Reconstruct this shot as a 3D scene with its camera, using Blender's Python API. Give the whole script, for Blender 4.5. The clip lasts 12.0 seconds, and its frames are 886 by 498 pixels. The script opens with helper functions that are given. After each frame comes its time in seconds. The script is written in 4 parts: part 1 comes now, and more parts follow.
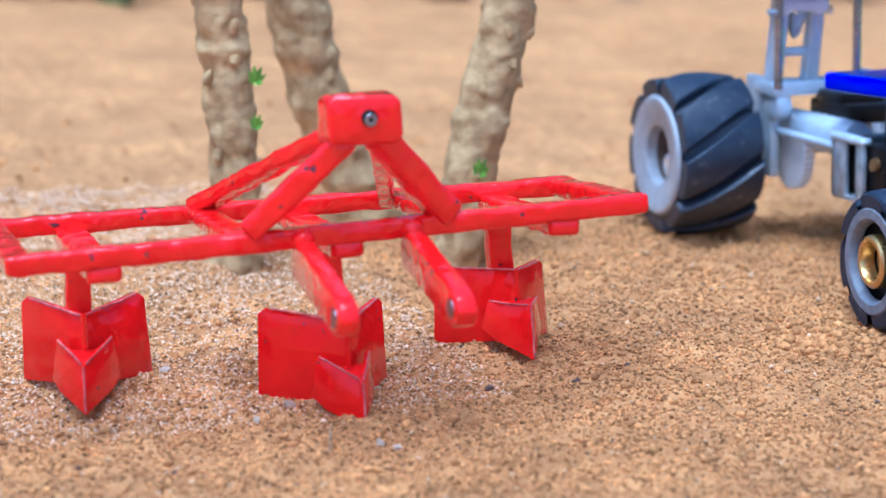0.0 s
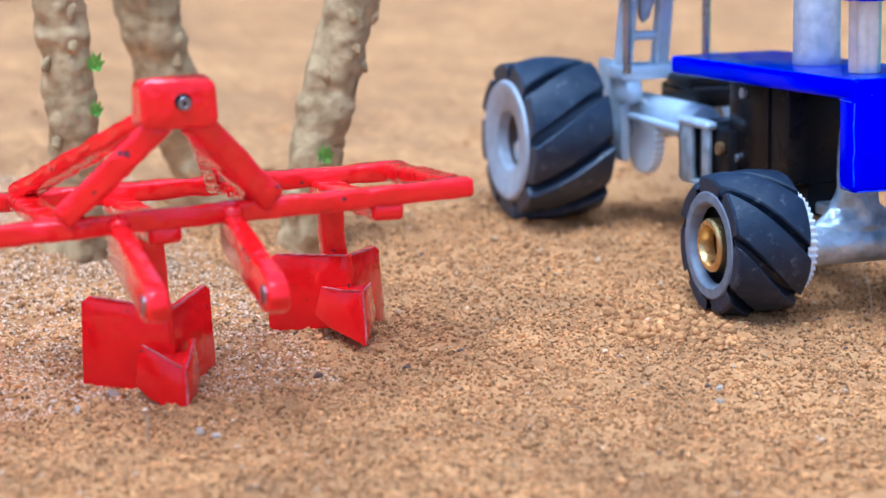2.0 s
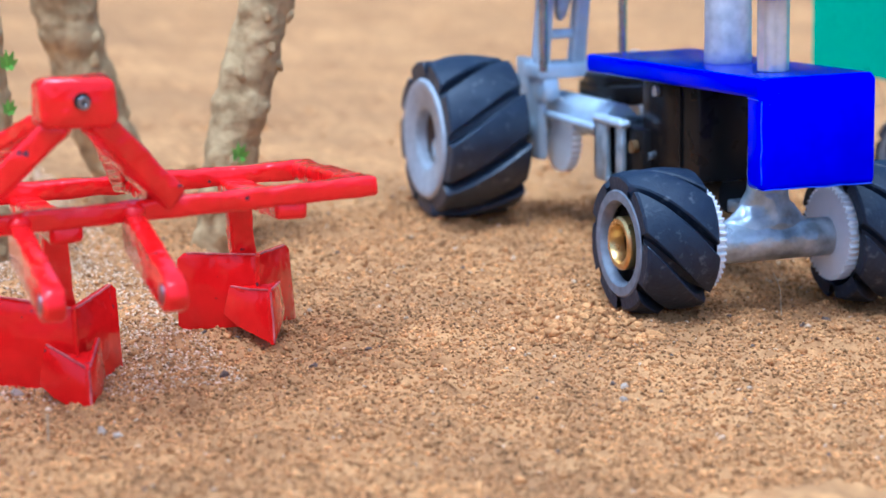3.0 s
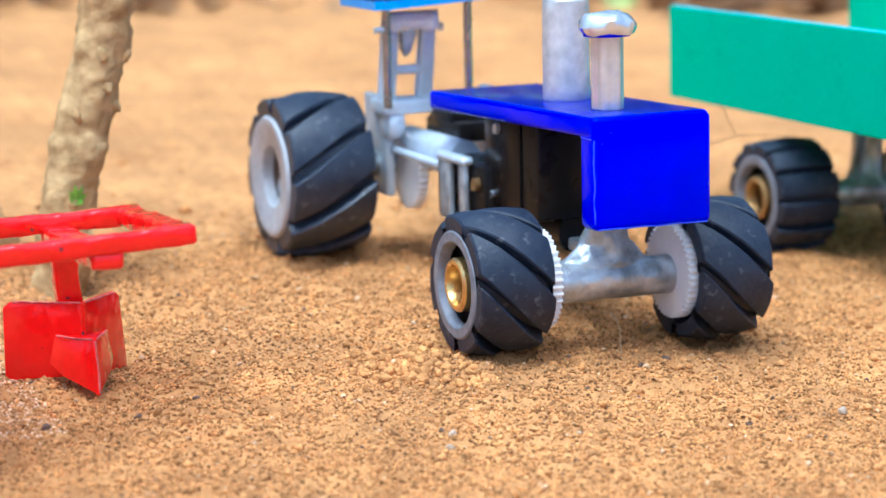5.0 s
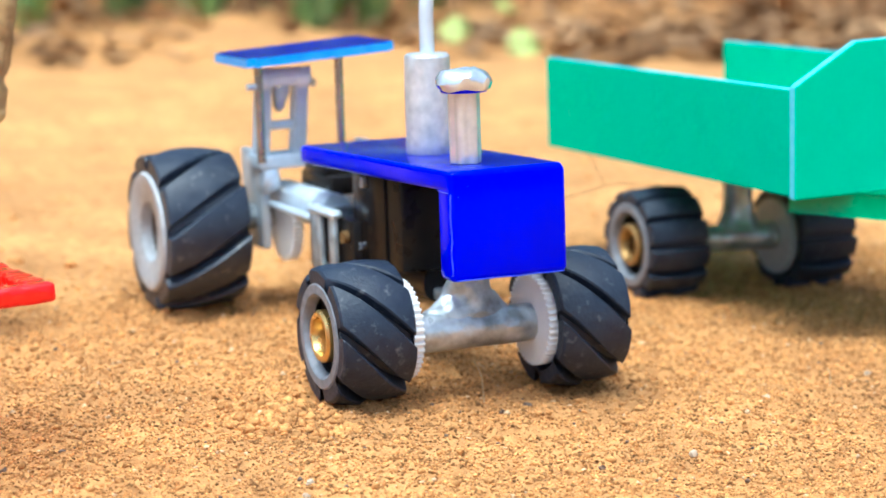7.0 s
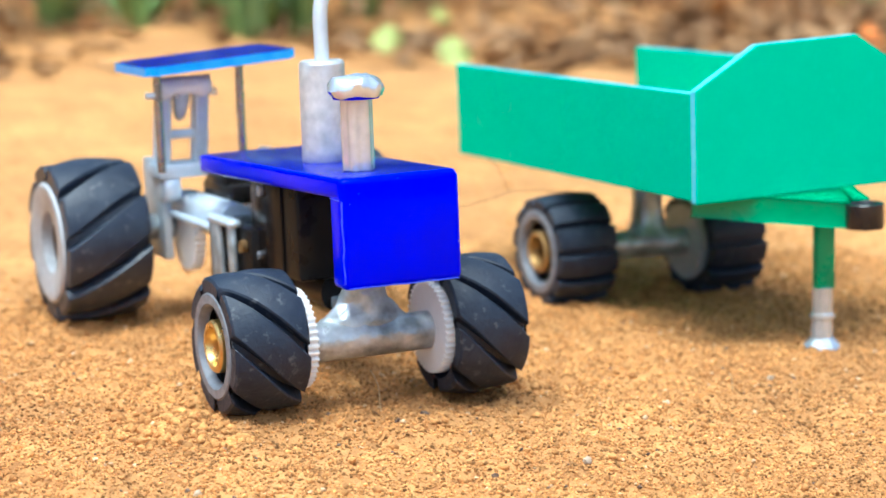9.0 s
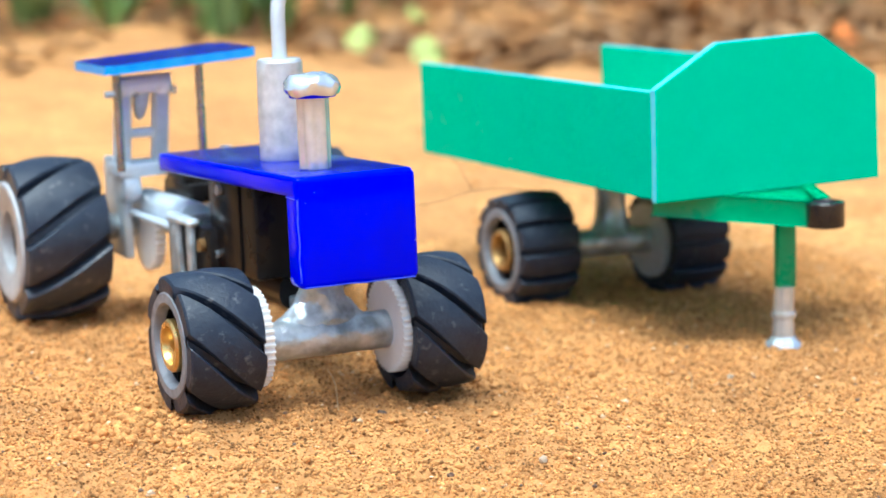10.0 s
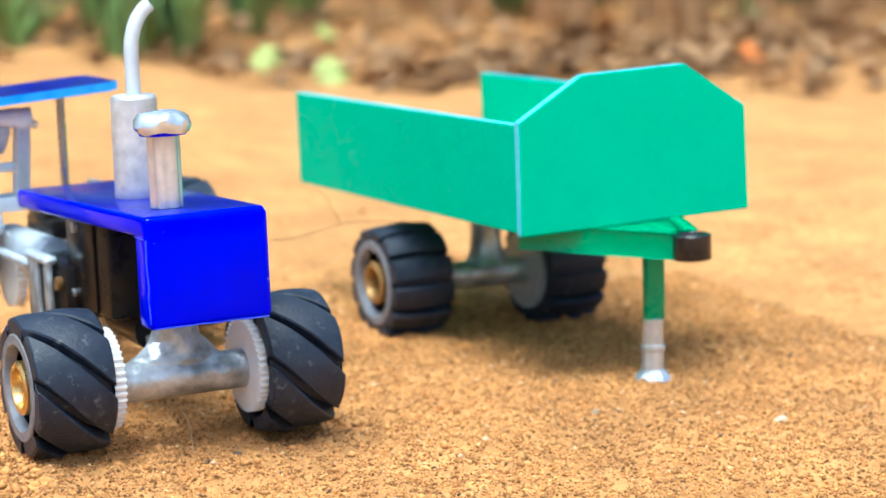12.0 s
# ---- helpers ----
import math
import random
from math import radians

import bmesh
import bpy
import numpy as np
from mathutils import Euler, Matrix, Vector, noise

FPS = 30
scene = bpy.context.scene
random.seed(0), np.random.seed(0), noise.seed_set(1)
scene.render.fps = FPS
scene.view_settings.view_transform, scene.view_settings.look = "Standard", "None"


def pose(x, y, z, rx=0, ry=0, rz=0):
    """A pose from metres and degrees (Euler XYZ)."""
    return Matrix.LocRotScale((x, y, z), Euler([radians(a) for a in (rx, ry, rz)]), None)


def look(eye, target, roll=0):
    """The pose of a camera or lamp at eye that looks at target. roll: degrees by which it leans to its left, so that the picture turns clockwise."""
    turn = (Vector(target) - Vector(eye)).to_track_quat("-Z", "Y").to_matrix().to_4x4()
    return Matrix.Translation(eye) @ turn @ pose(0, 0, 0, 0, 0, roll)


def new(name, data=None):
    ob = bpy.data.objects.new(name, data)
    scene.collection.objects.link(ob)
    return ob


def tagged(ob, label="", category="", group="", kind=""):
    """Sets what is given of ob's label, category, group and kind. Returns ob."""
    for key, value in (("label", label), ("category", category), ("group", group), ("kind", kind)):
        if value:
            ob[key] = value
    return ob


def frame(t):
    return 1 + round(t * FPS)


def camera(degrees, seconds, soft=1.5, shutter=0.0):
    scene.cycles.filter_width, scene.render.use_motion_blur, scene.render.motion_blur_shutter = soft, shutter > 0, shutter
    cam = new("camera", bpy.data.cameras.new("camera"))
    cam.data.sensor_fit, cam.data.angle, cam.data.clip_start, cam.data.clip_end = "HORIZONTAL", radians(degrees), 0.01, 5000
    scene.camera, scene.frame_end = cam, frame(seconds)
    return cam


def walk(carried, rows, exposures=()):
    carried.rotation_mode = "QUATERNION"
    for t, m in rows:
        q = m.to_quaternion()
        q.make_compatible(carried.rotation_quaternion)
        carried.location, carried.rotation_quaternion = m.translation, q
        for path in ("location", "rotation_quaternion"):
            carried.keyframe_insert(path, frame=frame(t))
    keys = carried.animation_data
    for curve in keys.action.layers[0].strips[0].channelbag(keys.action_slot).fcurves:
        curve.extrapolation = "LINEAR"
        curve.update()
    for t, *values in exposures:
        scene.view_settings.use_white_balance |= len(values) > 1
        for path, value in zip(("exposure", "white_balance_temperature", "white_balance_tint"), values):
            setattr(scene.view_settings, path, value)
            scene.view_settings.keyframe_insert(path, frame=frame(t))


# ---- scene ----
cam = camera(22.00, 12.0)
ROWS = [
    (0.0, (-0.22849, -0.43161, 0.10591), (-0.08307, 0.03842, 0.01691), -0.95),
    (0.5, (-0.22380, -0.43200, 0.10181), (-0.07502, 0.03696, 0.01271), -1.09),
    (1.0, (-0.21644, -0.43249, 0.10088), (-0.06457, 0.03522, 0.01046), -1.14),
    (1.5, (-0.21238, -0.43160, 0.10269), (-0.05635, 0.03463, 0.01164), -1.05),
    (2.0, (-0.20863, -0.43344, 0.10342), (-0.04828, 0.03133, 0.01245), -1.04),
    (2.5, (-0.20547, -0.43469, 0.10396), (-0.04100, 0.02856, 0.01257), -0.99),
    (3.0, (-0.19907, -0.43732, 0.10373), (-0.03029, 0.02428, 0.01188), -0.96),
    (5.0, (-0.17847, -0.43734, 0.10870), (0.00593, 0.01868, 0.01901), -1.37),
    (5.5, (-0.17321, -0.43839, 0.10887), (0.01507, 0.01638, 0.02095), -1.55),
    (6.0, (-0.17130, -0.44299, 0.11027), (0.02059, 0.01057, 0.02387), -1.72),
    (6.5, (-0.17088, -0.45053, 0.11254), (0.02377, 0.00240, 0.02908), -1.92),
    (7.0, (-0.16711, -0.45461, 0.11223), (0.02982, -0.00219, 0.03142), -1.91),
    (9.0, (-0.15282, -0.45723, 0.11034), (0.05237, -0.00812, 0.03162), -2.32),
    (9.5, (-0.15031, -0.45940, 0.11104), (0.05660, -0.01101, 0.03267), -2.39),
    (10.0, (-0.14695, -0.45867, 0.10978), (0.06126, -0.01100, 0.03080), -2.29),
    (10.5, (-0.14193, -0.45872, 0.11289), (0.06779, -0.01183, 0.03347), -2.16),
    (11.0, (-0.13605, -0.46051, 0.11442), (0.07642, -0.01479, 0.03574), -2.33),
    (11.5, (-0.13264, -0.46107, 0.11488), (0.08391, -0.01727, 0.03652), -2.42),
    (12.0, (-0.12734, -0.46107, 0.11417), (0.09266, -0.01879, 0.03672), -2.45),
]
EXPOSURES = [(0.0, 0.55, 4080, 2), (3.0, 0.5, 4120, 0), (5.0, 0.81, 4740, -2), (6.5, 0.90, 4850, -5), (7.0, 1.03, 5150, -7), (12.0, 0.99, 5250, -7)]
walk(cam, [(t, look(eye, aim, roll)) for t, eye, aim, roll in ROWS], EXPOSURES)
cam.data.dof.use_dof = True
cam.data.dof.focus_distance = 0.466
cam.data.dof.aperture_fstop = 18.5

# ---------------------------------------------------------------- light
world = bpy.data.worlds.new("sky")
scene.world = world
world.use_nodes = True
wt = world.node_tree
sky = wt.nodes.new("ShaderNodeTexSky")
sky.sky_type = "NISHITA"
sky.sun_disc = False
sky.sun_elevation, sky.sun_rotation = radians(71), radians(-135)
sky.air_density, sky.dust_density = 0.55, 6.0
wt.links.new(sky.outputs[0], wt.nodes["Background"].inputs[0])
wt.nodes["Background"].inputs[1].default_value = 0.15
sun_data = bpy.data.lights.new("sun", "SUN")
sun_data.energy, sun_data.angle, sun_data.color = 1.25, radians(38), (1.0, 0.96, 0.90)
sun = new("sun", sun_data)
sun.matrix_world = look((-0.23, -0.23, 0.95), (0, 0, 0))

# ---------------------------------------------------------------- materials


def material(name, color, rough=0.5, metal=0.0, second=None, scale=300.0, bump=0.0, bump_scale=900.0, coat=0.0, island=0.0,
             amount=0.5, spec=0.5, chips=None, chip_scale=260.0, chip_cut=0.72, per_object=0.0, detail=4.0, chip_soft=0.02, bump_detail=5.0, patch=None, patch_scale=14.0):
    m = bpy.data.materials.new(name)
    m.use_nodes = True
    nt = m.node_tree
    n, l = nt.nodes, nt.links
    p = n["Principled BSDF"]
    tex = n.new("ShaderNodeTexCoord")
    p.inputs["Metallic"].default_value = metal
    p.inputs["Coat Weight"].default_value = coat
    p.inputs["Coat Roughness"].default_value = 0.03
    p.inputs["Specular IOR Level"].default_value = spec
    grain = n.new("ShaderNodeTexNoise")
    grain.inputs["Scale"].default_value, grain.inputs["Detail"].default_value = scale, detail
    l.new(tex.outputs["Object"], grain.inputs["Vector"])
    broad = n.new("ShaderNodeTexNoise")
    broad.inputs["Scale"].default_value, broad.inputs["Detail"].default_value = scale * 0.13, 2
    l.new(tex.outputs["Object"], broad.inputs["Vector"])
    mixf = n.new("ShaderNodeMath")
    mixf.operation = "MULTIPLY_ADD"
    l.new(grain.outputs["Fac"], mixf.inputs[0])
    mixf.inputs[1].default_value = 0.6
    half = n.new("ShaderNodeMath")
    half.operation = "MULTIPLY"
    l.new(broad.outputs["Fac"], half.inputs[0])
    half.inputs[1].default_value = 0.4
    l.new(half.outputs[0], mixf.inputs[2])
    ramp = n.new("ShaderNodeMapRange")
    ramp.inputs["From Min"].default_value, ramp.inputs["From Max"].default_value = 0.35, 0.65
    ramp.inputs["To Max"].default_value = amount * 2
    l.new(mixf.outputs[0], ramp.inputs["Value"])
    last = ramp.outputs[0]
    col = n.new("ShaderNodeMix")
    col.data_type = "RGBA"
    l.new(last, col.inputs["Factor"])
    col.inputs["A"].default_value = (*color, 1)
    col.inputs["B"].default_value = (*(second or [c * 0.7 for c in color]), 1)
    out = col.outputs["Result"]
    if patch:
        pn = n.new("ShaderNodeTexNoise")
        pn.inputs["Scale"].default_value, pn.inputs["Detail"].default_value = patch_scale, 5
        l.new(tex.outputs["Object"], pn.inputs["Vector"])
        pr = n.new("ShaderNodeMapRange")
        pr.inputs["From Min"].default_value, pr.inputs["From Max"].default_value = 0.46, 0.68
        pr.inputs["To Max"].default_value = 0.75
        l.new(pn.outputs["Fac"], pr.inputs["Value"])
        pm = n.new("ShaderNodeMix")
        pm.data_type = "RGBA"
        l.new(pr.outputs[0], pm.inputs["Factor"])
        l.new(out, pm.inputs["A"])
        pm.inputs["B"].default_value = (*patch, 1)
        out = pm.outputs["Result"]
    if island or per_object:
        if island:
            rnd = n.new("ShaderNodeNewGeometry").outputs["Random Per Island"]
        else:
            rnd = n.new("ShaderNodeObjectInfo").outputs["Random"]
        val = n.new("ShaderNodeMapRange")
        k = island or per_object
        val.inputs["To Min"].default_value, val.inputs["To Max"].default_value = 1 - k, 1 + k
        l.new(rnd, val.inputs["Value"])
        hsv = n.new("ShaderNodeHueSaturation")
        l.new(val.outputs[0], hsv.inputs["Value"])
        l.new(out, hsv.inputs["Color"])
        out = hsv.outputs[0]
    if chips:
        cn = n.new("ShaderNodeTexNoise")
        cn.inputs["Scale"].default_value, cn.inputs["Detail"].default_value = chip_scale, 6
        l.new(tex.outputs["Object"], cn.inputs["Vector"])
        cut = n.new("ShaderNodeMapRange")
        cut.inputs["From Min"].default_value, cut.inputs["From Max"].default_value = chip_cut, chip_cut + chip_soft
        l.new(cn.outputs["Fac"], cut.inputs["Value"])
        cm = n.new("ShaderNodeMix")
        cm.data_type = "RGBA"
        l.new(cut.outputs[0], cm.inputs["Factor"])
        l.new(out, cm.inputs["A"])
        cm.inputs["B"].default_value = (*chips, 1)
        out = cm.outputs["Result"]
    l.new(out, p.inputs["Base Color"])
    rr = n.new("ShaderNodeMapRange")
    rr.inputs["To Min"].default_value, rr.inputs["To Max"].default_value = max(0.02, rough - 0.12), min(1, rough + 0.12)
    l.new(grain.outputs["Fac"], rr.inputs["Value"])
    l.new(rr.outputs[0], p.inputs["Roughness"])
    if bump:
        bn = n.new("ShaderNodeTexNoise")
        bn.inputs["Scale"].default_value, bn.inputs["Detail"].default_value = bump_scale, bump_detail
        l.new(tex.outputs["Object"], bn.inputs["Vector"])
        b = n.new("ShaderNodeBump")
        b.inputs["Strength"].default_value, b.inputs["Distance"].default_value = bump, 0.0006
        l.new(bn.outputs["Fac"], b.inputs["Height"])
        l.new(b.outputs[0], p.inputs["Normal"])
        if coat:
            l.new(b.outputs[0], p.inputs["Coat Normal"])
    return m


SAND = material("sand", (0.71, 0.365, 0.125), 0.95, second=(0.38, 0.175, 0.058), scale=300, bump=0.9, bump_scale=1500, spec=0.2, detail=8, patch=(0.42, 0.21, 0.075), patch_scale=22)
GRAIN = material("sand_grain", (0.70, 0.345, 0.11), 0.85, second=(0.36, 0.158, 0.048), scale=900, island=0.6, spec=0.2, patch=(0.31, 0.148, 0.052), patch_scale=22)
CRUMB = material("soil_crumb", (0.70, 0.35, 0.112), 0.9, second=(0.44, 0.20, 0.063), scale=700, island=0.28, bump=0.6, bump_scale=2000, spec=0.2)
STONE = material("pale_stone", (0.60, 0.46, 0.31), 0.7, second=(0.48, 0.36, 0.25), scale=600, per_object=0.25)
STONE_GRAIN = material("quartz_grain", (0.74, 0.50, 0.28), 0.6, second=(0.6, 0.38, 0.19), scale=600, island=0.25)
DARKSTONE = material("dark_stone", (0.12, 0.075, 0.045), 0.7, second=(0.19, 0.11, 0.07), scale=600)
RED = material("red_gloss_paint", (0.93, 0.0, 0.0), 0.25, second=(0.80, 0.0, 0.0), scale=160, bump=0.5, bump_scale=220, bump_detail=1.0, coat=0.7, spec=0.04,
               chips=(0.12, 0.05, 0.06), chip_scale=500, chip_cut=0.69)
RED_LUMPY = material("red_paint_over_filed_bars", (0.93, 0.0, 0.0), 0.25, second=(0.80, 0.0, 0.0), scale=160, bump=0.9, bump_scale=330, bump_detail=1.0, coat=1.0, spec=0.03,
                     chips=(0.09, 0.03, 0.04), chip_scale=300, chip_cut=0.68)
RED_WORN = material("scuffed_red_paint", (0.80, 0.22, 0.20), 0.35, second=(0.45, 0.02, 0.02), scale=700, spec=0.3, chips=(0.30, 0.04, 0.04), chip_scale=600, chip_cut=0.64)
STEEL_HOLE = material("bare_steel", (0.35, 0.34, 0.38), 0.35, metal=1.0, scale=500)
BLUE = material("blue_acrylic", (0.0, 0.0, 0.90), 0.16, second=(0.0, 0.0, 0.78), scale=120, coat=0.0, spec=0.12, bump=0.06, bump_scale=250,
                chips=(0.25, 0.3, 0.75), chip_scale=800, chip_cut=0.735)
BLUE_EDGE = material("blue_acrylic_sawn_edge", (0.06, 0.42, 0.92), 0.35, second=(0.03, 0.30, 0.85), scale=300)
BLUE_WORN = material("worn_blue_acrylic", (0.07, 0.12, 0.85), 0.4, second=(0.0, 0.01, 0.8), scale=500)
# dark navy for the roof sheet; on the bonnet top it paints in shade
BLUE_DIM_SHEET = material("blue_acrylic_dim_sheet", (0.002, 0.006, 0.36), 0.12, second=(0.001, 0.004, 0.26), scale=200, spec=0.10, chips=(0.3, 0.32, 0.55), chip_scale=1100, chip_cut=0.76)
GREEN = material("green_acrylic", (0.0, 0.53, 0.31), 0.25, second=(0.0, 0.50, 0.29), scale=90, coat=0.0, spec=0.1, bump=0.03, bump_scale=120,
                 chips=(0.35, 0.7, 0.6), chip_scale=900, chip_cut=0.81)
GREEN_EDGE = material("green_acrylic_sawn_edge", (0.22, 0.68, 0.78), 0.4, second=(0.10, 0.55, 0.68), scale=400)
GREEN_PAINT = material("green_painted_bar", (0.004, 0.32, 0.13), 0.3, second=(0.004, 0.26, 0.10), scale=260, bump=0.15, bump_scale=400)
RUBBER = material("black_rubber", (0.009, 0.0155, 0.033), 0.48, second=(0.024, 0.034, 0.054), scale=350, bump=0.3, bump_scale=1100,
                  chips=(0.17, 0.175, 0.18), chip_scale=520, chip_cut=0.60, chip_soft=0.3, amount=0.4, spec=0.38)
DUSTY_RUBBER = material("dusty_black_rubber", (0.012, 0.019, 0.037), 0.42, second=(0.036, 0.047, 0.068), scale=250, bump=0.3, bump_scale=1100,
                        chips=(0.19, 0.19, 0.19), chip_scale=420, chip_cut=0.60, chip_soft=0.3, amount=0.45, spec=0.55)
GREY = material("grey_plastic_rim", (0.50, 0.52, 0.54), 0.4, second=(0.38, 0.39, 0.41), scale=500)
DARK_GREY = material("dark_grey_rim", (0.23, 0.245, 0.28), 0.45, second=(0.15, 0.16, 0.18), scale=500)
NYLON = material("white_nylon", (0.94, 0.95, 0.95), 0.35, second=(0.88, 0.89, 0.89), scale=300)
ALLOY = material("pale_cast_alloy", (0.74, 0.84, 0.94), 0.38, metal=0.25, second=(0.55, 0.61, 0.67), scale=180, bump=0.3, bump_scale=500)
BRASS = material("brass", (0.80, 0.58, 0.22), 0.3, metal=0.9, second=(0.60, 0.38, 0.12), scale=380)
AGED_BRASS = material("aged_brass", (0.46, 0.29, 0.10), 0.5, metal=0.7, second=(0.3, 0.17, 0.06), scale=400)
DULL_BRASS = material("dull_brass", (0.36, 0.22, 0.07), 0.65, metal=0.6, second=(0.2, 0.11, 0.04), scale=500)
ZINC = material("galvanised_metal", (0.68, 0.74, 0.78), 0.32, metal=0.5, second=(0.20, 0.22, 0.22), scale=220, bump=1.0, bump_scale=330, amount=0.5, detail=7)
POST_STEEL = material("drawn_steel_rod", (0.46, 0.47, 0.47), 0.25, metal=0.9, second=(0.26, 0.26, 0.26), scale=240)
ALUMINIUM = material("cast_aluminium", (0.76, 0.77, 0.77), 0.5, metal=0.5, second=(0.46, 0.48, 0.49), scale=320, bump=0.25, bump_scale=700, detail=7)
CHROME = material("plated_steel", (0.80, 0.87, 0.97), 0.14, metal=0.7, second=(0.62, 0.66, 0.70), scale=260, bump=0.12, bump_scale=300)
PLATED = material("zinc_plated_steel", (0.70, 0.75, 0.80), 0.2, metal=0.6, second=(0.50, 0.53, 0.57), scale=300, bump=0.1, bump_scale=400)
BLACK = material("black_plastic", (0.009, 0.008, 0.008), 0.3, second=(0.018, 0.015, 0.013), scale=200, spec=0.2)
GLOSS_BLACK = material("glossy_black_plastic", (0.012, 0.010, 0.012), 0.2, second=(0.02, 0.018, 0.02), scale=200, spec=0.5)
BROWN = material("dark_brown_plastic", (0.010, 0.008, 0.007), 0.22, second=(0.018, 0.013, 0.011), scale=200, spec=0.15)
TAN = material("dusty_brown_plastic", (0.10, 0.065, 0.045), 0.5, second=(0.16, 0.11, 0.08), scale=300)
BARK = material("sapling_bark", (0.66, 0.45, 0.20), 0.9, second=(0.25, 0.145, 0.055), scale=210, bump=1.0, bump_scale=420, detail=8, spec=0.2)
LEAF = material("green_leaf", (0.32, 0.62, 0.08), 0.5, second=(0.15, 0.38, 0.04), scale=200, island=0.3)
GRASS = material("background_foliage", (0.26, 0.38, 0.12), 0.6, second=(0.14, 0.23, 0.07), scale=60, island=0.45)
FOLIAGE = material("sky_screen_foliage", (0.09, 0.16, 0.035), 0.55, second=(0.04, 0.08, 0.02), scale=30, island=0.45)
PALE_LEAF = material("yellow_green_leaf", (0.44, 0.48, 0.13), 0.6, second=(0.34, 0.40, 0.10), scale=80)
LITTER = material("dry_leaf_litter", (0.36, 0.20, 0.085), 0.85, second=(0.20, 0.105, 0.042), scale=60, island=0.32)
ORANGE = material("orange_petal", (0.85, 0.25, 0.04), 0.5, second=(0.7, 0.18, 0.03), scale=80)
ROOT = material("dark_root", (0.13, 0.07, 0.04), 0.8, second=(0.07, 0.04, 0.02), scale=300)
STRAW = material("dry_straw", (0.55, 0.38, 0.2), 0.7, second=(0.4, 0.27, 0.14), scale=300)

# ---------------------------------------------------------------- mesh helpers (all in millimetres)
MM = 0.001
BASE = {}


def thing(name, base, label, category, group="", kind=""):
    ob = new(name)
    ob.empty_display_size = 0.005
    ob.location = Vector(base) * MM
    BASE[ob] = Vector(base)
    return tagged(ob, label, category, group, kind)


def mesh_of(name, bm, mats, smooth=40):
    me = bpy.data.meshes.new(name)
    bm.to_mesh(me)
    bm.free()
    for m in mats if isinstance(mats, (list, tuple)) else [mats]:
        me.materials.append(m)
    if smooth:
        me.polygons.foreach_set("use_smooth", [True] * len(me.polygons))
        me.set_sharp_from_angle(angle=radians(smooth))
    return me


def part(name, bm, mats, parent, label="", smooth=40):
    base = BASE[parent]
    bmesh.ops.translate(bm, verts=bm.verts, vec=-base)
    bmesh.ops.scale(bm, verts=bm.verts, vec=(MM, MM, MM))
    ob = new(name, mesh_of(name, bm, mats, smooth))
    ob.parent = parent
    BASE[ob] = base
    return tagged(ob, label)


def single(name, bm, mats, base, label, category, group="", kind="", smooth=40):
    bmesh.ops.translate(bm, verts=bm.verts, vec=-Vector(base))
    bmesh.ops.scale(bm, verts=bm.verts, vec=(MM, MM, MM))
    ob = new(name, mesh_of(name, bm, mats, smooth))
    ob.location = Vector(base) * MM
    BASE[ob] = Vector(base)
    return tagged(ob, label, category, group, kind)


def join(*bms):
    out = bms[0]
    for b in bms[1:]:
        me = bpy.data.meshes.new("joined")
        b.to_mesh(me)
        b.free()
        out.from_mesh(me)
        bpy.data.meshes.remove(me)
    return out


def softened(bm, size, seg=2):
    if size:
        bmesh.ops.bevel(bm, geom=list(bm.edges), offset=size, segments=seg, profile=0.5, affect="EDGES", clamp_overlap=True)
    return bm


def wobble(bm, amount, size=6.0, seed=0.0):
    for v in bm.verts:
        v.co += amount * noise.noise_vector(v.co / size + Vector((seed, seed * 2, 0)))
    return bm


def box(x0, x1, y0, y1, z0, z1, bevel=0.4, seg=2):
    bm = bmesh.new()
    bmesh.ops.create_cube(bm, size=1)
    for v in bm.verts:
        v.co = (x1 if v.co.x > 0 else x0, y1 if v.co.y > 0 else y0, z1 if v.co.z > 0 else z0)
    return softened(bm, bevel, seg)


def bar(p, q, wide, thick, up=(0, 0, 1), bevel=0.5, cuts=0):
    """A flat bar from p to q; wide lies across 'up', thick along it."""
    p, q, up = Vector(p), Vector(q), Vector(up)
    a = (q - p).normalized()
    side = a.cross(up).normalized()
    top = side.cross(a).normalized()
    bm = bmesh.new()
    bmesh.ops.create_cube(bm, size=1)
    long = (q - p).length
    if cuts:
        edges = [e for e in bm.edges if abs((e.verts[0].co - e.verts[1].co).x) > 0.5]
        bmesh.ops.subdivide_edges(bm, edges=edges, cuts=cuts)
    for v in bm.verts:
        v.co = p + a * (v.co.x + 0.5) * long + side * v.co.y * wide + top * v.co.z * thick
    if bevel and not cuts:
        softened(bm, bevel)
    return bm


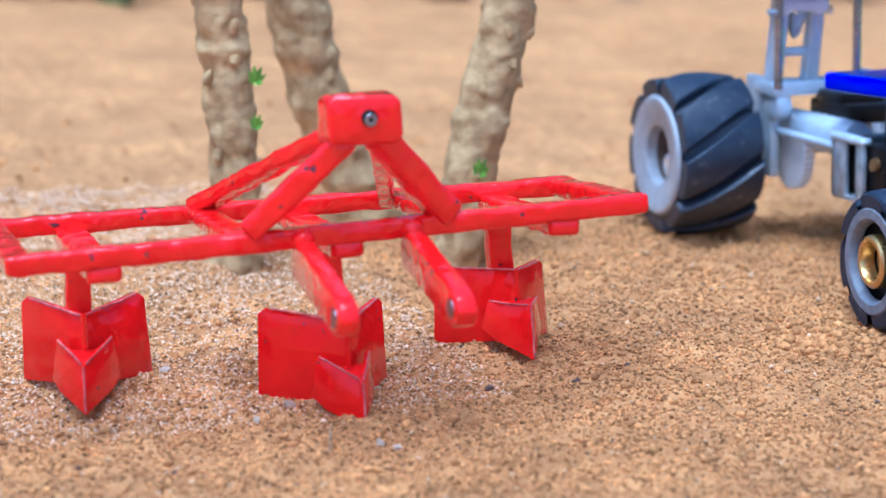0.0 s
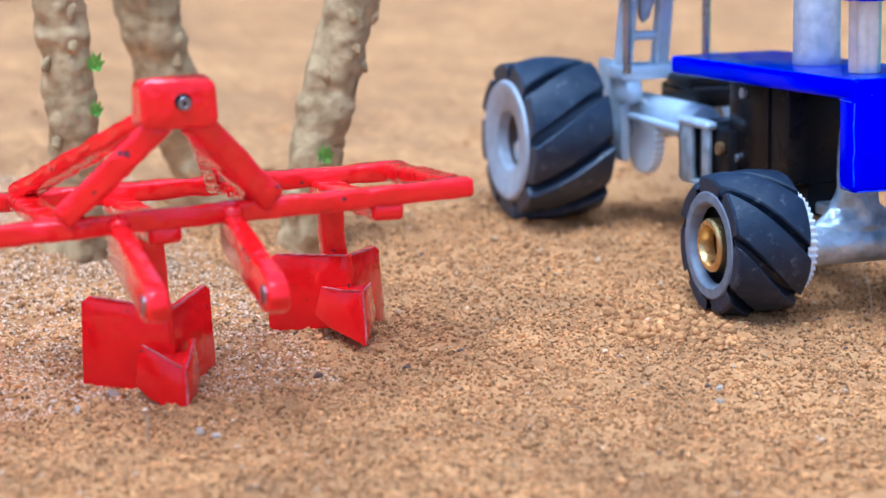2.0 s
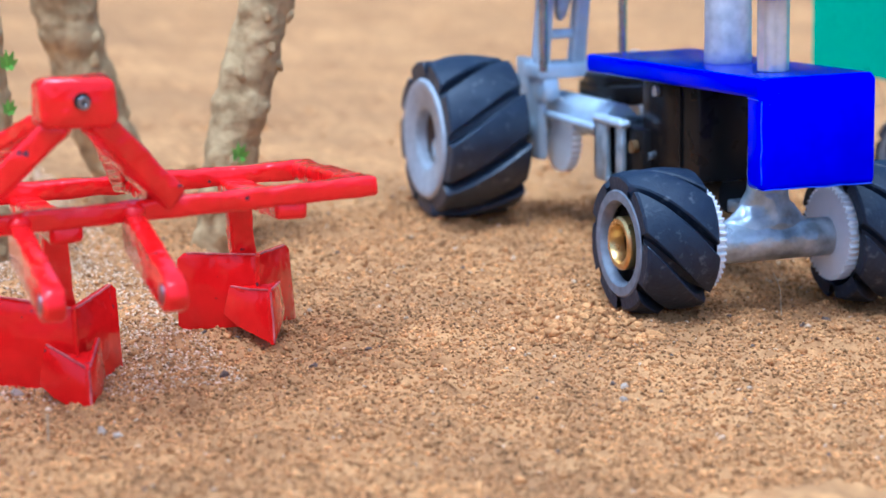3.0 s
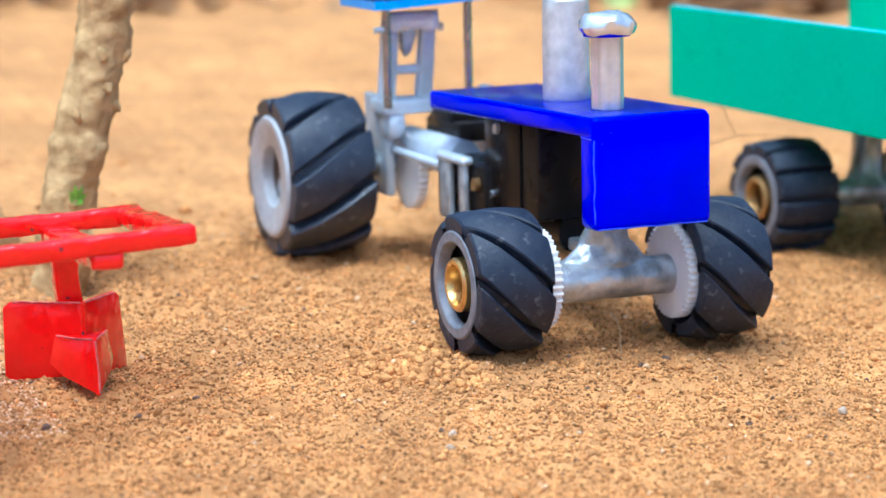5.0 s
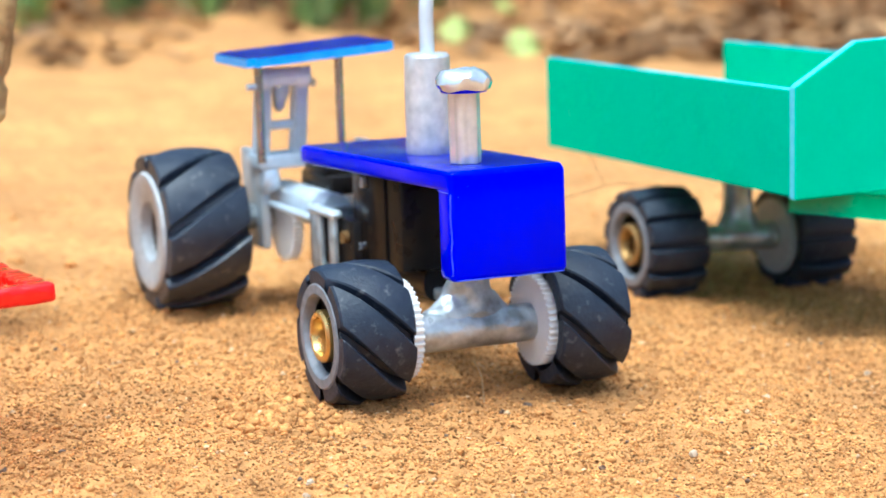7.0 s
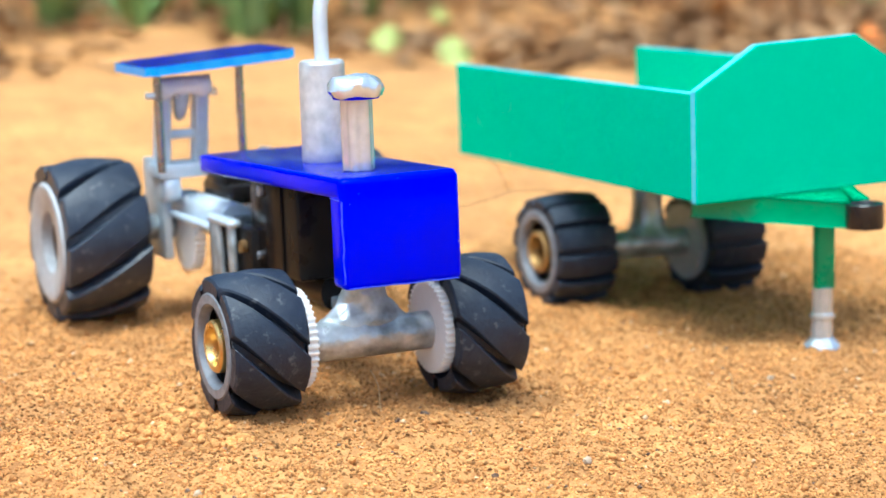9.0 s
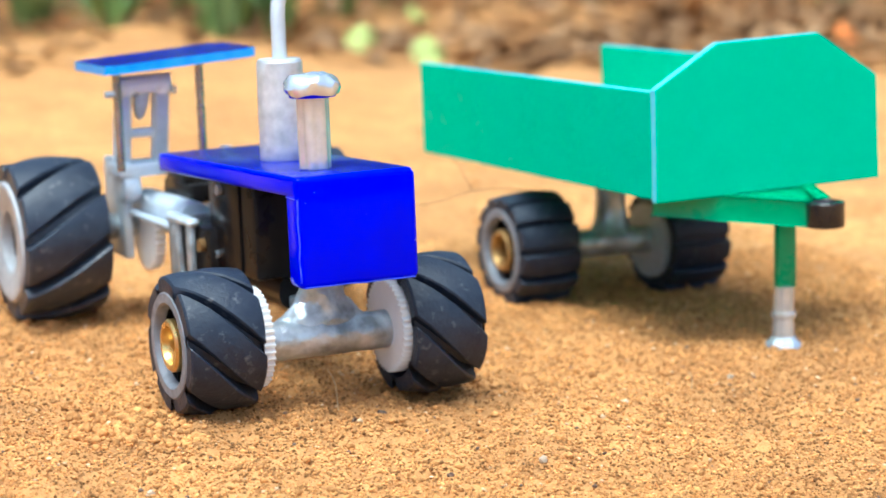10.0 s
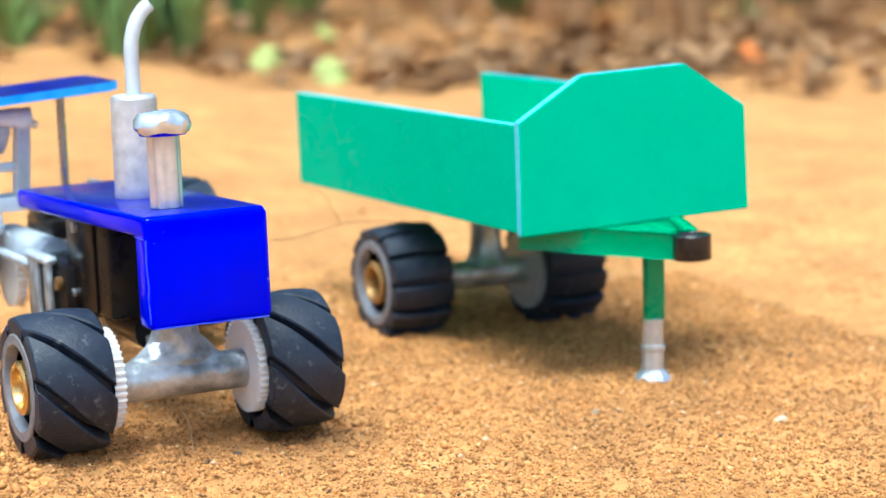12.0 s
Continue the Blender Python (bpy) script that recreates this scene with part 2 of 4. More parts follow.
def rbar(p, q, wide, thick, up=(0, 0, 1), edge=0.9, drip=0.22, seed=0.0, soft=None):
    """A hand-filed bar under thick paint: rounded section, slightly uneven along its length, with soft ends."""
    p, q, up = Vector(p), Vector(q), Vector(up)
    a = (q - p).normalized()
    side = a.cross(up).normalized()
    top = side.cross(a).normalized()
    long = (q - p).length
    hw, ht = wide / 2, thick / 2
    r = min(edge, hw * 0.95, ht * 0.95)
    section = []
    for cx, cy, a0 in ((hw - r, ht - r, 0), (-hw + r, ht - r, 90), (-hw + r, -ht + r, 180), (hw - r, -ht + r, 270)):
        for k in range(4):
            an = radians(a0 + k * 30)
            section.append((cx + r * math.cos(an), cy + r * math.sin(an), cx, cy))
    count = max(6, int(long / 0.9))
    e = min(r, soft or r)
    f0, f1, f2 = (r - e) / r, (r - 0.4 * e) / r, (r - 0.05 * e) / r
    stations = [(0.0, f0), (0.25 * e, f1), (0.8 * e, f2)] + [(e + (long - 2 * e) * k / count, 1.0) for k in range(count + 1)] + [(long - 0.8 * e, f2), (long - 0.25 * e, f1), (long, f0)]
    bm = bmesh.new()
    rings = []
    for d, f in stations:
        ring = []
        for sx, sy, cx, cy in section:
            x, y = cx + (sx - cx) * f, cy + (sy - cy) * f
            v = p + a * d + side * x + top * y
            v = v + drip * noise.noise_vector(v / 5.5 + Vector((seed, 0, seed))) + 0.5 * drip * noise.noise_vector(v / 2.3)
            ring.append(bm.verts.new(v))
        rings.append(ring)
    n = len(section)
    for ra, rb in zip(rings, rings[1:]):
        for k in range(n):
            j = (k + 1) % n
            bm.faces.new((ra[k], ra[j], rb[j], rb[k]))
    bm.faces.new(rings[0][::-1])
    bm.faces.new(rings[-1])
    bmesh.ops.recalc_face_normals(bm, faces=bm.faces)
    return bm


def rod(p, q, r, seg=24, r2=None, bevel=0.0):
    p, q = Vector(p), Vector(q)
    bm = bmesh.new()
    d = q - p
    bmesh.ops.create_cone(bm, cap_ends=True, segments=seg, radius1=r, radius2=r if r2 is None else r2, depth=d.length)
    bm.transform(Matrix.Translation((p + q) / 2) @ d.to_track_quat("Z", "Y").to_matrix().to_4x4())
    if bevel:
        rim = [e for e in bm.edges if any(len(f.verts) > 4 for f in e.link_faces)]
        bmesh.ops.bevel(bm, geom=rim, offset=bevel, segments=2, profile=0.5, affect="EDGES", clamp_overlap=True)
    return bm


def lathe(profile, centre, axis, seg=48, closed=False):
    """Turns (along, radius) pairs about an axis through centre."""
    bm = bmesh.new()
    q = Vector(axis).to_track_quat("Z", "Y").to_matrix()
    c = Vector(centre)
    rings = []
    for s, r in profile:
        rings.append([bm.verts.new(c + q @ Vector((max(r, 1e-3) * math.cos(2 * math.pi * i / seg), max(r, 1e-3) * math.sin(2 * math.pi * i / seg), s)))
                      for i in range(seg)])
    pairs = list(zip(rings, rings[1:])) + ([(rings[-1], rings[0])] if closed else [])
    for a, b in pairs:
        for i in range(seg):
            j = (i + 1) % seg
            bm.faces.new((a[i], a[j], b[j], b[i]))
    if not closed:
        bm.faces.new(rings[0][::-1])
        bm.faces.new(rings[-1])
    bmesh.ops.recalc_face_normals(bm, faces=bm.faces)
    return bm


def tube(points, r, seg=14, radii=None):
    """A round bar along points."""
    bm = bmesh.new()
    pts = [Vector(p) for p in points]
    rings = []
    side = None
    for i, p in enumerate(pts):
        d = (pts[min(i + 1, len(pts) - 1)] - pts[max(i - 1, 0)]).normalized()
        if side is None:
            side = d.orthogonal().normalized()
        side = (side - d * side.dot(d)).normalized()
        up = d.cross(side)
        rad = radii[i] if radii else r
        rings.append([bm.verts.new(p + rad * (side * math.cos(2 * math.pi * k / seg) + up * math.sin(2 * math.pi * k / seg))) for k in range(seg)])
    for a, b in zip(rings, rings[1:]):
        for k in range(seg):
            j = (k + 1) % seg
            bm.faces.new((a[k], a[j], b[j], b[k]))
    bm.faces.new(rings[0][::-1])
    bm.faces.new(rings[-1])
    bmesh.ops.recalc_face_normals(bm, faces=bm.faces)
    return bm


def plate(outline, offset, bevel=0.0):
    """A flat plate: the outline (3D points in one plane) given depth by offset."""
    bm = bmesh.new()
    off = Vector(offset)
    a = [bm.verts.new(Vector(p)) for p in outline]
    b = [bm.verts.new(Vector(p) + off) for p in outline]
    n = len(a)
    bm.faces.new(a)
    bm.faces.new(b[::-1])
    for i in range(n):
        j = (i + 1) % n
        bm.faces.new((a[j], a[i], b[i], b[j]))
    bmesh.ops.recalc_face_normals(bm, faces=bm.faces)
    return softened(bm, bevel)


def edge_faces(bm, axis, index=1):
    """Gives the narrow faces of a sheet the second material: those that do not look along axis."""
    for f in bm.faces:
        f.normal_update()
        if abs(f.normal.dot(Vector(axis))) < 0.8:
            f.material_index = index
    return bm


# ---------------------------------------------------------------- ground
TABLE = np.random.RandomState(5).rand(256, 256)


def value_noise(x, y):
    xi, yi = np.floor(x).astype(int), np.floor(y).astype(int)
    fx, fy = x - xi, y - yi
    fx, fy = fx * fx * (3 - 2 * fx), fy * fy * (3 - 2 * fy)
    a, b = TABLE[xi % 256, yi % 256], TABLE[(xi + 1) % 256, yi % 256]
    c, d = TABLE[xi % 256, (yi + 1) % 256], TABLE[(xi + 1) % 256, (yi + 1) % 256]
    return (a * (1 - fx) + b * fx) * (1 - fy) + (c * (1 - fx) + d * fx) * fy - 0.5


def rise(x, y, rough=True):
    x, y = np.asarray(x, float), np.asarray(y, float)
    sx, sy = 600 * np.tanh(x / 600), 900 * np.tanh(y / 900)
    z = -2.81 - 0.0313 * sx + 0.0591 * sy
    z = z + 2.2 * np.exp(-((x - 8) / 55) ** 2 - ((y - 40) / 140) ** 4)
    z = z - 1.5 * np.exp(-((x - 157) / 48) ** 2 - ((y - 89) / 45) ** 2)
    z = z - 3.0 * np.exp(-((x + 168) / 36) ** 2 - ((y + 10) / 60) ** 2)
    z = z - 2.2 * np.exp(-((x + 121) / 26) ** 2 - ((y + 26) / 26) ** 2)
    z = z + 15 * np.exp(-((x - 228) / 55) ** 2 - ((y - 745) / 42) ** 2)
    z = z + 1.3 * np.exp(-((x + 9) / 5) ** 2 - ((y + 5) / 8) ** 2) + 1.0 * np.exp(-((x - 44) / 5) ** 2 - ((y + 12) / 4) ** 2)
    if rough:
        z = z + 2.0 * value_noise(x / 31 + 9, y / 27) + 1.9 * value_noise(x / 9.5, y / 9 + 4)
        z = z + 1.7 * value_noise(x / 3.9 + 70, y / 3.7) + 1.2 * value_noise(x / 1.9, y / 1.8 + 30)
        z = z - 2.2 * np.clip(value_noise(x / 7.3 + 31, y / 6.1 + 8) - 0.24, 0, 1) / 0.26
    return z


def spread(lo, hi, step, far, growth):
    inner = np.arange(lo, hi + step / 2, step)
    out, s, left, right = [], step, [], []
    a, b = lo, inner[-1]
    while b < far:
        s *= growth
        a, b = a - s, b + s
        left.append(a)
        right.append(b)
    return np.concatenate([left[::-1], inner, right])


def ground_sheet():
    xs, ys = spread(-215, 245, 1.05, 30000, 1.09), spread(-108, 130, 1.05, 30000, 1.07)
    gx, gy = np.meshgrid(xs, ys)
    z = rise(gx, gy)
    n, m = gx.shape
    verts = np.stack([gx, gy, z], -1).reshape(-1, 3) * MM
    idx = np.arange(n * m).reshape(n, m)
    faces = np.stack([idx[:-1, :-1], idx[:-1, 1:], idx[1:, 1:], idx[1:, :-1]], -1).reshape(-1, 4)
    me = bpy.data.meshes.new("ground")
    me.from_pydata(verts.tolist(), [], faces.tolist())
    me.materials.append(SAND)
    me.polygons.foreach_set("use_smooth", [True] * len(me.polygons))
    return tagged(new("ground", me), "ochre sandy soil ground with loose crumbs", "ground", kind="structure")


ground_sheet()


def scatter(name, count, sizes, region, mat, label, category, seed, fine=False, flat=0.8, power=1.0, bias=3.0):
    """Loose crumbs as one object: small uneven lumps lying on the soil."""
    rs = np.random.RandomState(seed)
    lump = bmesh.new()
    if fine:
        bmesh.ops.create_cone(lump, cap_ends=False, segments=4, radius1=1, radius2=0, depth=1)
        low = lump.verts.new((0, 0, -1.4))
        ring = [v for v in lump.verts if abs(v.co.z + 0.5) < 0.01]
        for e in list(lump.edges):
            if e.verts[0] in ring and e.verts[1] in ring:
                lump.faces.new((e.verts[0], e.verts[1], low))
        bmesh.ops.recalc_face_normals(lump, faces=lump.faces)
        bmesh.ops.translate(lump, verts=lump.verts, vec=(0, 0, 0.45))
    else:
        bmesh.ops.create_icosphere(lump, subdivisions=1, radius=1)
    lump.verts.index_update()
    lump.verts.ensure_lookup_table()
    v0 = np.array([v.co for v in lump.verts])
    f0 = np.array([[v.index for v in f.verts] for f in lump.faces])
    lump.free()
    x0, x1, y0, y1 = region
    x = rs.uniform(x0, x1, count)
    y = y0 + (y1 - y0) * rs.uniform(0, 1, count) ** power
    r = sizes[0] + (sizes[1] - sizes[0]) * rs.uniform(0, 1, count) ** bias
    z = rise(x, y) + r * 0.2
    jag = rs.uniform(0.45, 1.45, (count, len(v0), 1))
    v = v0[None] * jag * r[:, None, None]
    v[:, :, 2] *= flat
    tip = rs.uniform(-0.7, 0.7, count)[:, None]
    vx = v[:, :, 0] * np.cos(tip) - v[:, :, 2] * np.sin(tip)
    vz = v[:, :, 0] * np.sin(tip) + v[:, :, 2] * np.cos(tip)
    turn = rs.uniform(0, 6.28, count)
    c, q = np.cos(turn)[:, None], np.sin(turn)[:, None]
    vx, vy = vx * 1.15, v[:, :, 1] * 0.9
    v = np.stack([c * vx - q * vy + x[:, None], q * vx + c * vy + y[:, None], vz + z[:, None]], -1).reshape(-1, 3) * MM
    f = (f0[None] + (np.arange(count) * len(v0))[:, None, None]).reshape(-1, 3)
    me = bpy.data.meshes.new(name)
    me.vertices.add(len(v))
    me.vertices.foreach_set("co", v.ravel().astype(np.float32))
    me.loops.add(f.size)
    me.loops.foreach_set("vertex_index", f.ravel().astype(np.int32))
    me.polygons.add(len(f))
    me.polygons.foreach_set("loop_start", np.arange(0, f.size, 3, dtype=np.int32))
    me.update(calc_edges=True)
    me.validate()
    me.materials.append(mat)
    return tagged(new(name, me), label, category, kind="stuff")


scatter("soil_grains", 215000, (0.2, 0.6), (-212, 242, -108, 118), GRAIN, "fine ochre soil grains covering the ground", "soil grains", 3, fine=True, power=1.2, bias=2.0)
scatter("soil_crumbs", 15000, (0.3, 1.1), (-210, 240, -108, 170), CRUMB, "loose ochre soil crumbs lying on the ground", "soil crumbs", 8, bias=5.0)
scatter("quartz_grains", 1700, (0.25, 0.75), (-210, 240, -108, 150), STONE_GRAIN, "pale quartz grains mixed into the soil", "quartz grains", 31, bias=3.0)
scatter("dark_grains", 1100, (0.2, 0.6), (-210, 240, -108, 150), DARKSTONE, "dark brown grains mixed into the soil", "dark grains", 32, bias=3.0)
scatter("loosened_crumbs", 420, (0.35, 1.3), (-22, 2, -22, 8), CRUMB, "loosened soil crumbs heaped beside the wheel", "soil crumbs", 51, bias=2.0)
# paler grains paint a patch of sunlight onto the soil behind the plough
SUN_PATCH = material("sun_patch_sand", (0.90, 0.66, 0.42), 0.95, second=(0.80, 0.54, 0.31), scale=700, island=0.15, spec=0.1)
scatter("pale_sand_drift", 56000, (0.2, 0.5), (-260, -88, -22, 190), SUN_PATCH, "paler grains that paint a sunlit patch onto the soil", "pale sand", 41, fine=True, bias=2.0)
scatter("soil_clods", 160, (0.8, 2.0), (-200, 240, 120, 330), CRUMB, "scattered small soil clods on the ground", "soil clods", 23, bias=2.5)

# ---------------------------------------------------------------- red plough


def share(parent, x, y, z, yaw, tall, wide, drop=0.0, droop=0.0, brow=11.6, tip=8.4):
    """One plough body: a V of two wing plates, a smaller V point in front, and its stem."""
    m = Matrix.Translation((x, y, z)) @ Matrix.Rotation(radians(yaw), 4, "Z")

    def put(bm):
        bm.transform(m)
        return wobble(bm, 0.25, 7, x)

    for side in (-1, 1):
        back = 15.0
        wing = plate([(0, 0, 2.4 - drop * 0.5), (side * wide, back, 1.0 - drop), (side * (wide + 0.3) - (1.4 if side > 0 else -0.5), back, tall - 1.2 - droop), (side * (wide - 1.0) - (1.4 if side > 0 else -0.5), back - 1, tall - droop), (0, 0, tall - 1.2)],
                     (side * -0.75, 0.9, 0), 0.22)
        part("wing", put(wing), RED, parent)
    for side in (-1, 1):
        nose = plate([(0, -9.8, -1.0), (side * 5.0, -0.2, 1.6), (side * 6.6, 3.4, 3.4), (side * 5.4, 2.4, brow), (0, -8.0, tip)], (side * -0.6, 0.9, 0), 0.2)
        point = part("point", put(nose), RED, parent)
        part("worn_edge", put(rbar((side * 0.4, -7.4, tip + 0.1), (side * 5.2, 2.0, brow - 0.1), 0.45, 0.4, edge=0.18, drip=0.15, seed=x + side)), RED_WORN, point, "pale scuffed paint edge")
        part("worn_edge", put(rbar((side * 0.6, -0.7 + 0.6, tall - 1.1), (side * (wide - 1.4) - (1.4 if side > 0 else -0.5), 13.6, tall - 0.1 - droop), 0.5, 0.4, edge=0.18, drip=0.15, seed=x - side)), RED_WORN, parent, "pale scuffed paint edge")
    part("worn_edge", put(rbar((0, -9.75, -0.6), (0, -8.1, tip - 0.2), 0.42, 0.42, up=(0, 1, 0), edge=0.18, drip=0.12, seed=x)), RED_WORN, parent, "scuffed paint edge")
    part("weld_seam", put(tube([(0, -0.2, 2.6), (0, -0.25, tall * 0.5), (0, -0.2, tall - 1.4)], 0.55, 8)), RED, parent)
    web = plate([(-4.6, 0.4, 9.0), (0, -6.8, 7.4), (4.6, 0.4, 9.0)], (0, 0, 0.7), 0.1)
    part("gusset", put(web), RED, parent)


def plough():
    base = (-125, -12, -1)
    top = thing("plough", base, "miniature glossy red metal three-share plough standing on soil", "plough")

    def z_at(x, y):
        f = (y + 34) / 42
        return 36.8 + (x + 65.5) * 0.032 - (y + 34) * 0.035 + f * (-1.1 + 2.4 * (-65 - x) / 121)

    def pt(x, y, dz=0.0):
        return (x, y, z_at(x, y) + dz)

    X0, X1, YF, YB = -186.0, -65.0, -34.0, 8.0
    for name, a, b in (("front_rail", pt(X0, YF), pt(X1, YF)), ("back_rail", pt(X0 + 2, YB), pt(X1 + 1, YB))):
        part(name, rbar(a, b, 3.8, 3.8, edge=0.85, drip=0.3), RED_LUMPY, top)
    for x in (X0 + 2.5, X1 - 2.0):
        part("end_rail", rbar(pt(x, YF - 0.5), pt(x, YB + 0.5), 4.8, 3.6, edge=0.85, drip=0.3), RED_LUMPY, top)
    # flat cross bars under the rails, each with a stem down to its share
    for x, yaw, sx, sy, sz, tall, wide in ((-168.6, -10, -168.0, -2.0, 0.2, 17.7, 12.8), (-124.0, 4, -120.3, -19.2, -3.2, 19.4, 13.6), (-81.9, 2, -78.0, 4.0, 2.0, 17.2, 12.9)):
        part("cross_bar", rbar(pt(x, YF - 1.6, -3.0), pt(x, YB + 1, -2.2), 6.2, 3.3, edge=0.9, drip=0.3), RED_LUMPY, top)
        part("stem", rbar((sx - 0.6, sy + 7.2, sz + tall - 9), (x + 1.0, sy + 5.0, z_at(x, sy) - 2), 5.0, 4.2, up=(0, 1, 0), edge=0.7, drip=0.3), RED_LUMPY, top)
        share(top, sx, sy, sz, yaw, tall, wide, *((2.5, 2.3, 9.6, 10.0) if sy > 0 else ()))
    # headstock: four flat legs up to a drilled block
    for x in (-143.5, -103.5):
        part("foot_bar", rbar(pt(x, YF + 1, 0.6), pt(x, YB - 1, 0.6), 5.8, 2.8, edge=0.8, drip=0.3), RED_LUMPY, top)
    for p, q, deep, face in (((-142.0, YF + 0.5, 36.2), (-124.6, -40, 53.2), 5.5, 4.7), ((-104.3, YF + 0.5, 36.8), (-119.2, -40, 53.3), 5.5, 5.0),
                             ((-143.8, YB - 2, 35.2), (-126.4, -37, 53.6), 5.5, 3.2), ((-104.8, YB - 2, 34.5), (-118.4, -37, 53.6), 3.4, 5.0)):
        part("brace", rbar(p, q, deep, face, edge=0.85, drip=0.36, seed=p[0]), RED_LUMPY, top)
    part("headstock_block", rbar((-122.5, -43.9, 56.6), (-122.5, -36.0, 56.6), 13.9, 8.8, edge=1.7, drip=0.5, soft=0.9), RED_LUMPY, top)
    hole = part("pin_hole", rod((-121.8, -44.25, 57.0), (-121.8, -40, 57.0), 1.5, 20), BLACK, top, "dark drilled pin hole")
    part("bare_rim", lathe([(0, 1.2), (0.12, 1.1), (0.12, 0.5), (0, 0.4)], (-121.6, -44.25, 56.7), (0, -1, 0), 16, closed=True), STEEL_HOLE, hole, "bare bright metal")
    # lower link arms with rounded ends
    for x in (-132.5, -111.8):
        arm = plate([(x - 1.9, YF, z_at(x, YF) + 0.5), (x - 1.9, YF - 30, 29.2), (x - 1.9, YF - 33.0, 28.2), (x - 1.9, YF - 34.2, 25.6), (x - 1.9, YF - 33.0, 23.2),
                     (x - 1.9, YF - 30, 22.4), (x - 1.9, YF, z_at(x, YF) - 7.2)], (3.8, 0, 0), 0.6)
        a = part("link_arm", wobble(arm, 0.25, 8, x), RED_LUMPY, top)
        part("link_hole", rod((x - 2.1, YF - 30.3, 25.8), (x + 2.1, YF - 30.3, 25.8), 1.7, 18), STEEL_HOLE, a, "worn bare metal hole")
        part("weld", wobble(lathe([(-2.0, 1.0), (-1.2, 2.1), (0.3, 2.4), (1.4, 1.7), (2.0, 0.6)], (x, YF - 1.5, z_at(x, YF) - 0.3), (0, -1, 0.1), 14), 0.4, 3), RED_LUMPY, top)


plough()

# ---------------------------------------------------------------- wheels


def tyre(cx, cy, cz, r, half, lugs, twist, depth, hole, rows=11, groove=0.16, crown=0.9, ramp=1.5):
    """A wide rubber tyre on the x axis whose lugs wind across it, with a clean groove between lug and lug."""
    bm = bmesh.new()
    g = groove
    phases = [(0.0, 0.25), (0.03, 0.0), (0.2, 0.0), (0.38, 0.1), (0.56, 0.2), (1 - g - 0.05, 0.35), (1 - g - 0.015, 0.6), (1 - g + 0.015, 1.9), (1 - g * 0.5, 2.0), (0.985, 1.9)]
    steps = [(-1.0, hole), (-1.0, r * 0.80), (-1.0, None)] + [(-0.95 + 1.9 * i / (rows - 1), None) for i in range(rows)] + [(1.0, None), (1.0, r * 0.80), (1.0, hole)]
    rings = []
    for n, (s, fixed) in enumerate(steps):
        ring = []
        for lug in range(lugs):
            for ph, low in phases:
                a = 2 * math.pi * (lug + ph - twist * s * 0.5) / lugs
                if fixed is None:
                    d = depth if low > 1.5 else ramp * low
                    rad = r - crown * s * s - d - (0.45 if abs(s) == 1.0 else 0.0) + 0.12 * noise.noise(Vector((a * 6, s * 4, cx)))
                else:
                    rad = fixed
                ring.append(bm.verts.new((cx + s * half, cy + rad * math.cos(a), cz + rad * math.sin(a))))
        rings.append(ring)
    seg = len(rings[0])
    for a, b in zip(rings, rings[1:] + rings[:1]):
        for i in range(seg):
            j = (i + 1) % seg
            bm.faces.new((a[i], a[j], b[j], b[i]))
    bmesh.ops.recalc_face_normals(bm, faces=bm.faces)
    return bm


def gear(cx, cy, cz, r, thick, teeth):
    bm = bmesh.new()
    n = teeth * 4
    front, back = [], []
    for i in range(n):
        a = 2 * math.pi * i / n
        rad = r if i % 4 < 2 else r - 0.9
        front.append(bm.verts.new((cx - thick / 2, cy + rad * math.cos(a), cz + rad * math.sin(a))))
        back.append(bm.verts.new((cx + thick / 2, cy + rad * math.cos(a), cz + rad * math.sin(a))))
    bm.faces.new(front)
    bm.faces.new(back[::-1])
    for i in range(n):
        j = (i + 1) % n
        bm.faces.new((front[i], back[i], back[j], front[j]))
    bmesh.ops.recalc_face_normals(bm, faces=bm.faces)
    return bm


def small_wheel(parent, cx, cy, cz, side, r, half, lugs, twist, depth, groove, hub=BRASS):
    """A front or trailer wheel; side is the outward direction along x."""
    w = part("wheel", tyre(cx, cy, cz, r, half, lugs, twist, depth, r * 0.74, groove=groove), RUBBER, parent, "ribbed black rubber tyre", smooth=28)
    o = cx + side * half
    k = r / 15
    part("rim", lathe([(-2.0, 11.2 * k), (-0.2, 11.2 * k), (0.25, 10.7 * k), (0.25, 8.9 * k), (-0.2, 8.4 * k), (-2.0, 8.0 * k)], (o, cy, cz), (side, 0, 0), 48, closed=True), DARK_GREY, w, "scuffed grey rim ring")
    part("rim_well", lathe([(-4.0, 11.3 * k), (-3.4, 8.9 * k), (-3.4, 0.4)], (o, cy, cz), (side, 0, 0), 40), BLACK, w)
    part("bush", lathe([(-5, 5.5 * k), (-0.3, 5.5 * k), (0.2, 5.0 * k), (0.2, 4.2 * k), (-0.3, 3.9 * k), (-3.0, 3.7 * k)], (o, cy, cz), (side, 0, 0), 40, closed=True), hub, w, "brass hub bush")
    part("axle_end", lathe([(-6, 4.0 * k), (-3.6, 3.9 * k), (-3.0, 2.2 * k), (-3.2, 0.3)], (o, cy, cz), (side, 0, 0), 30), DULL_BRASS, w)
    return w


# ---------------------------------------------------------------- blue tractor


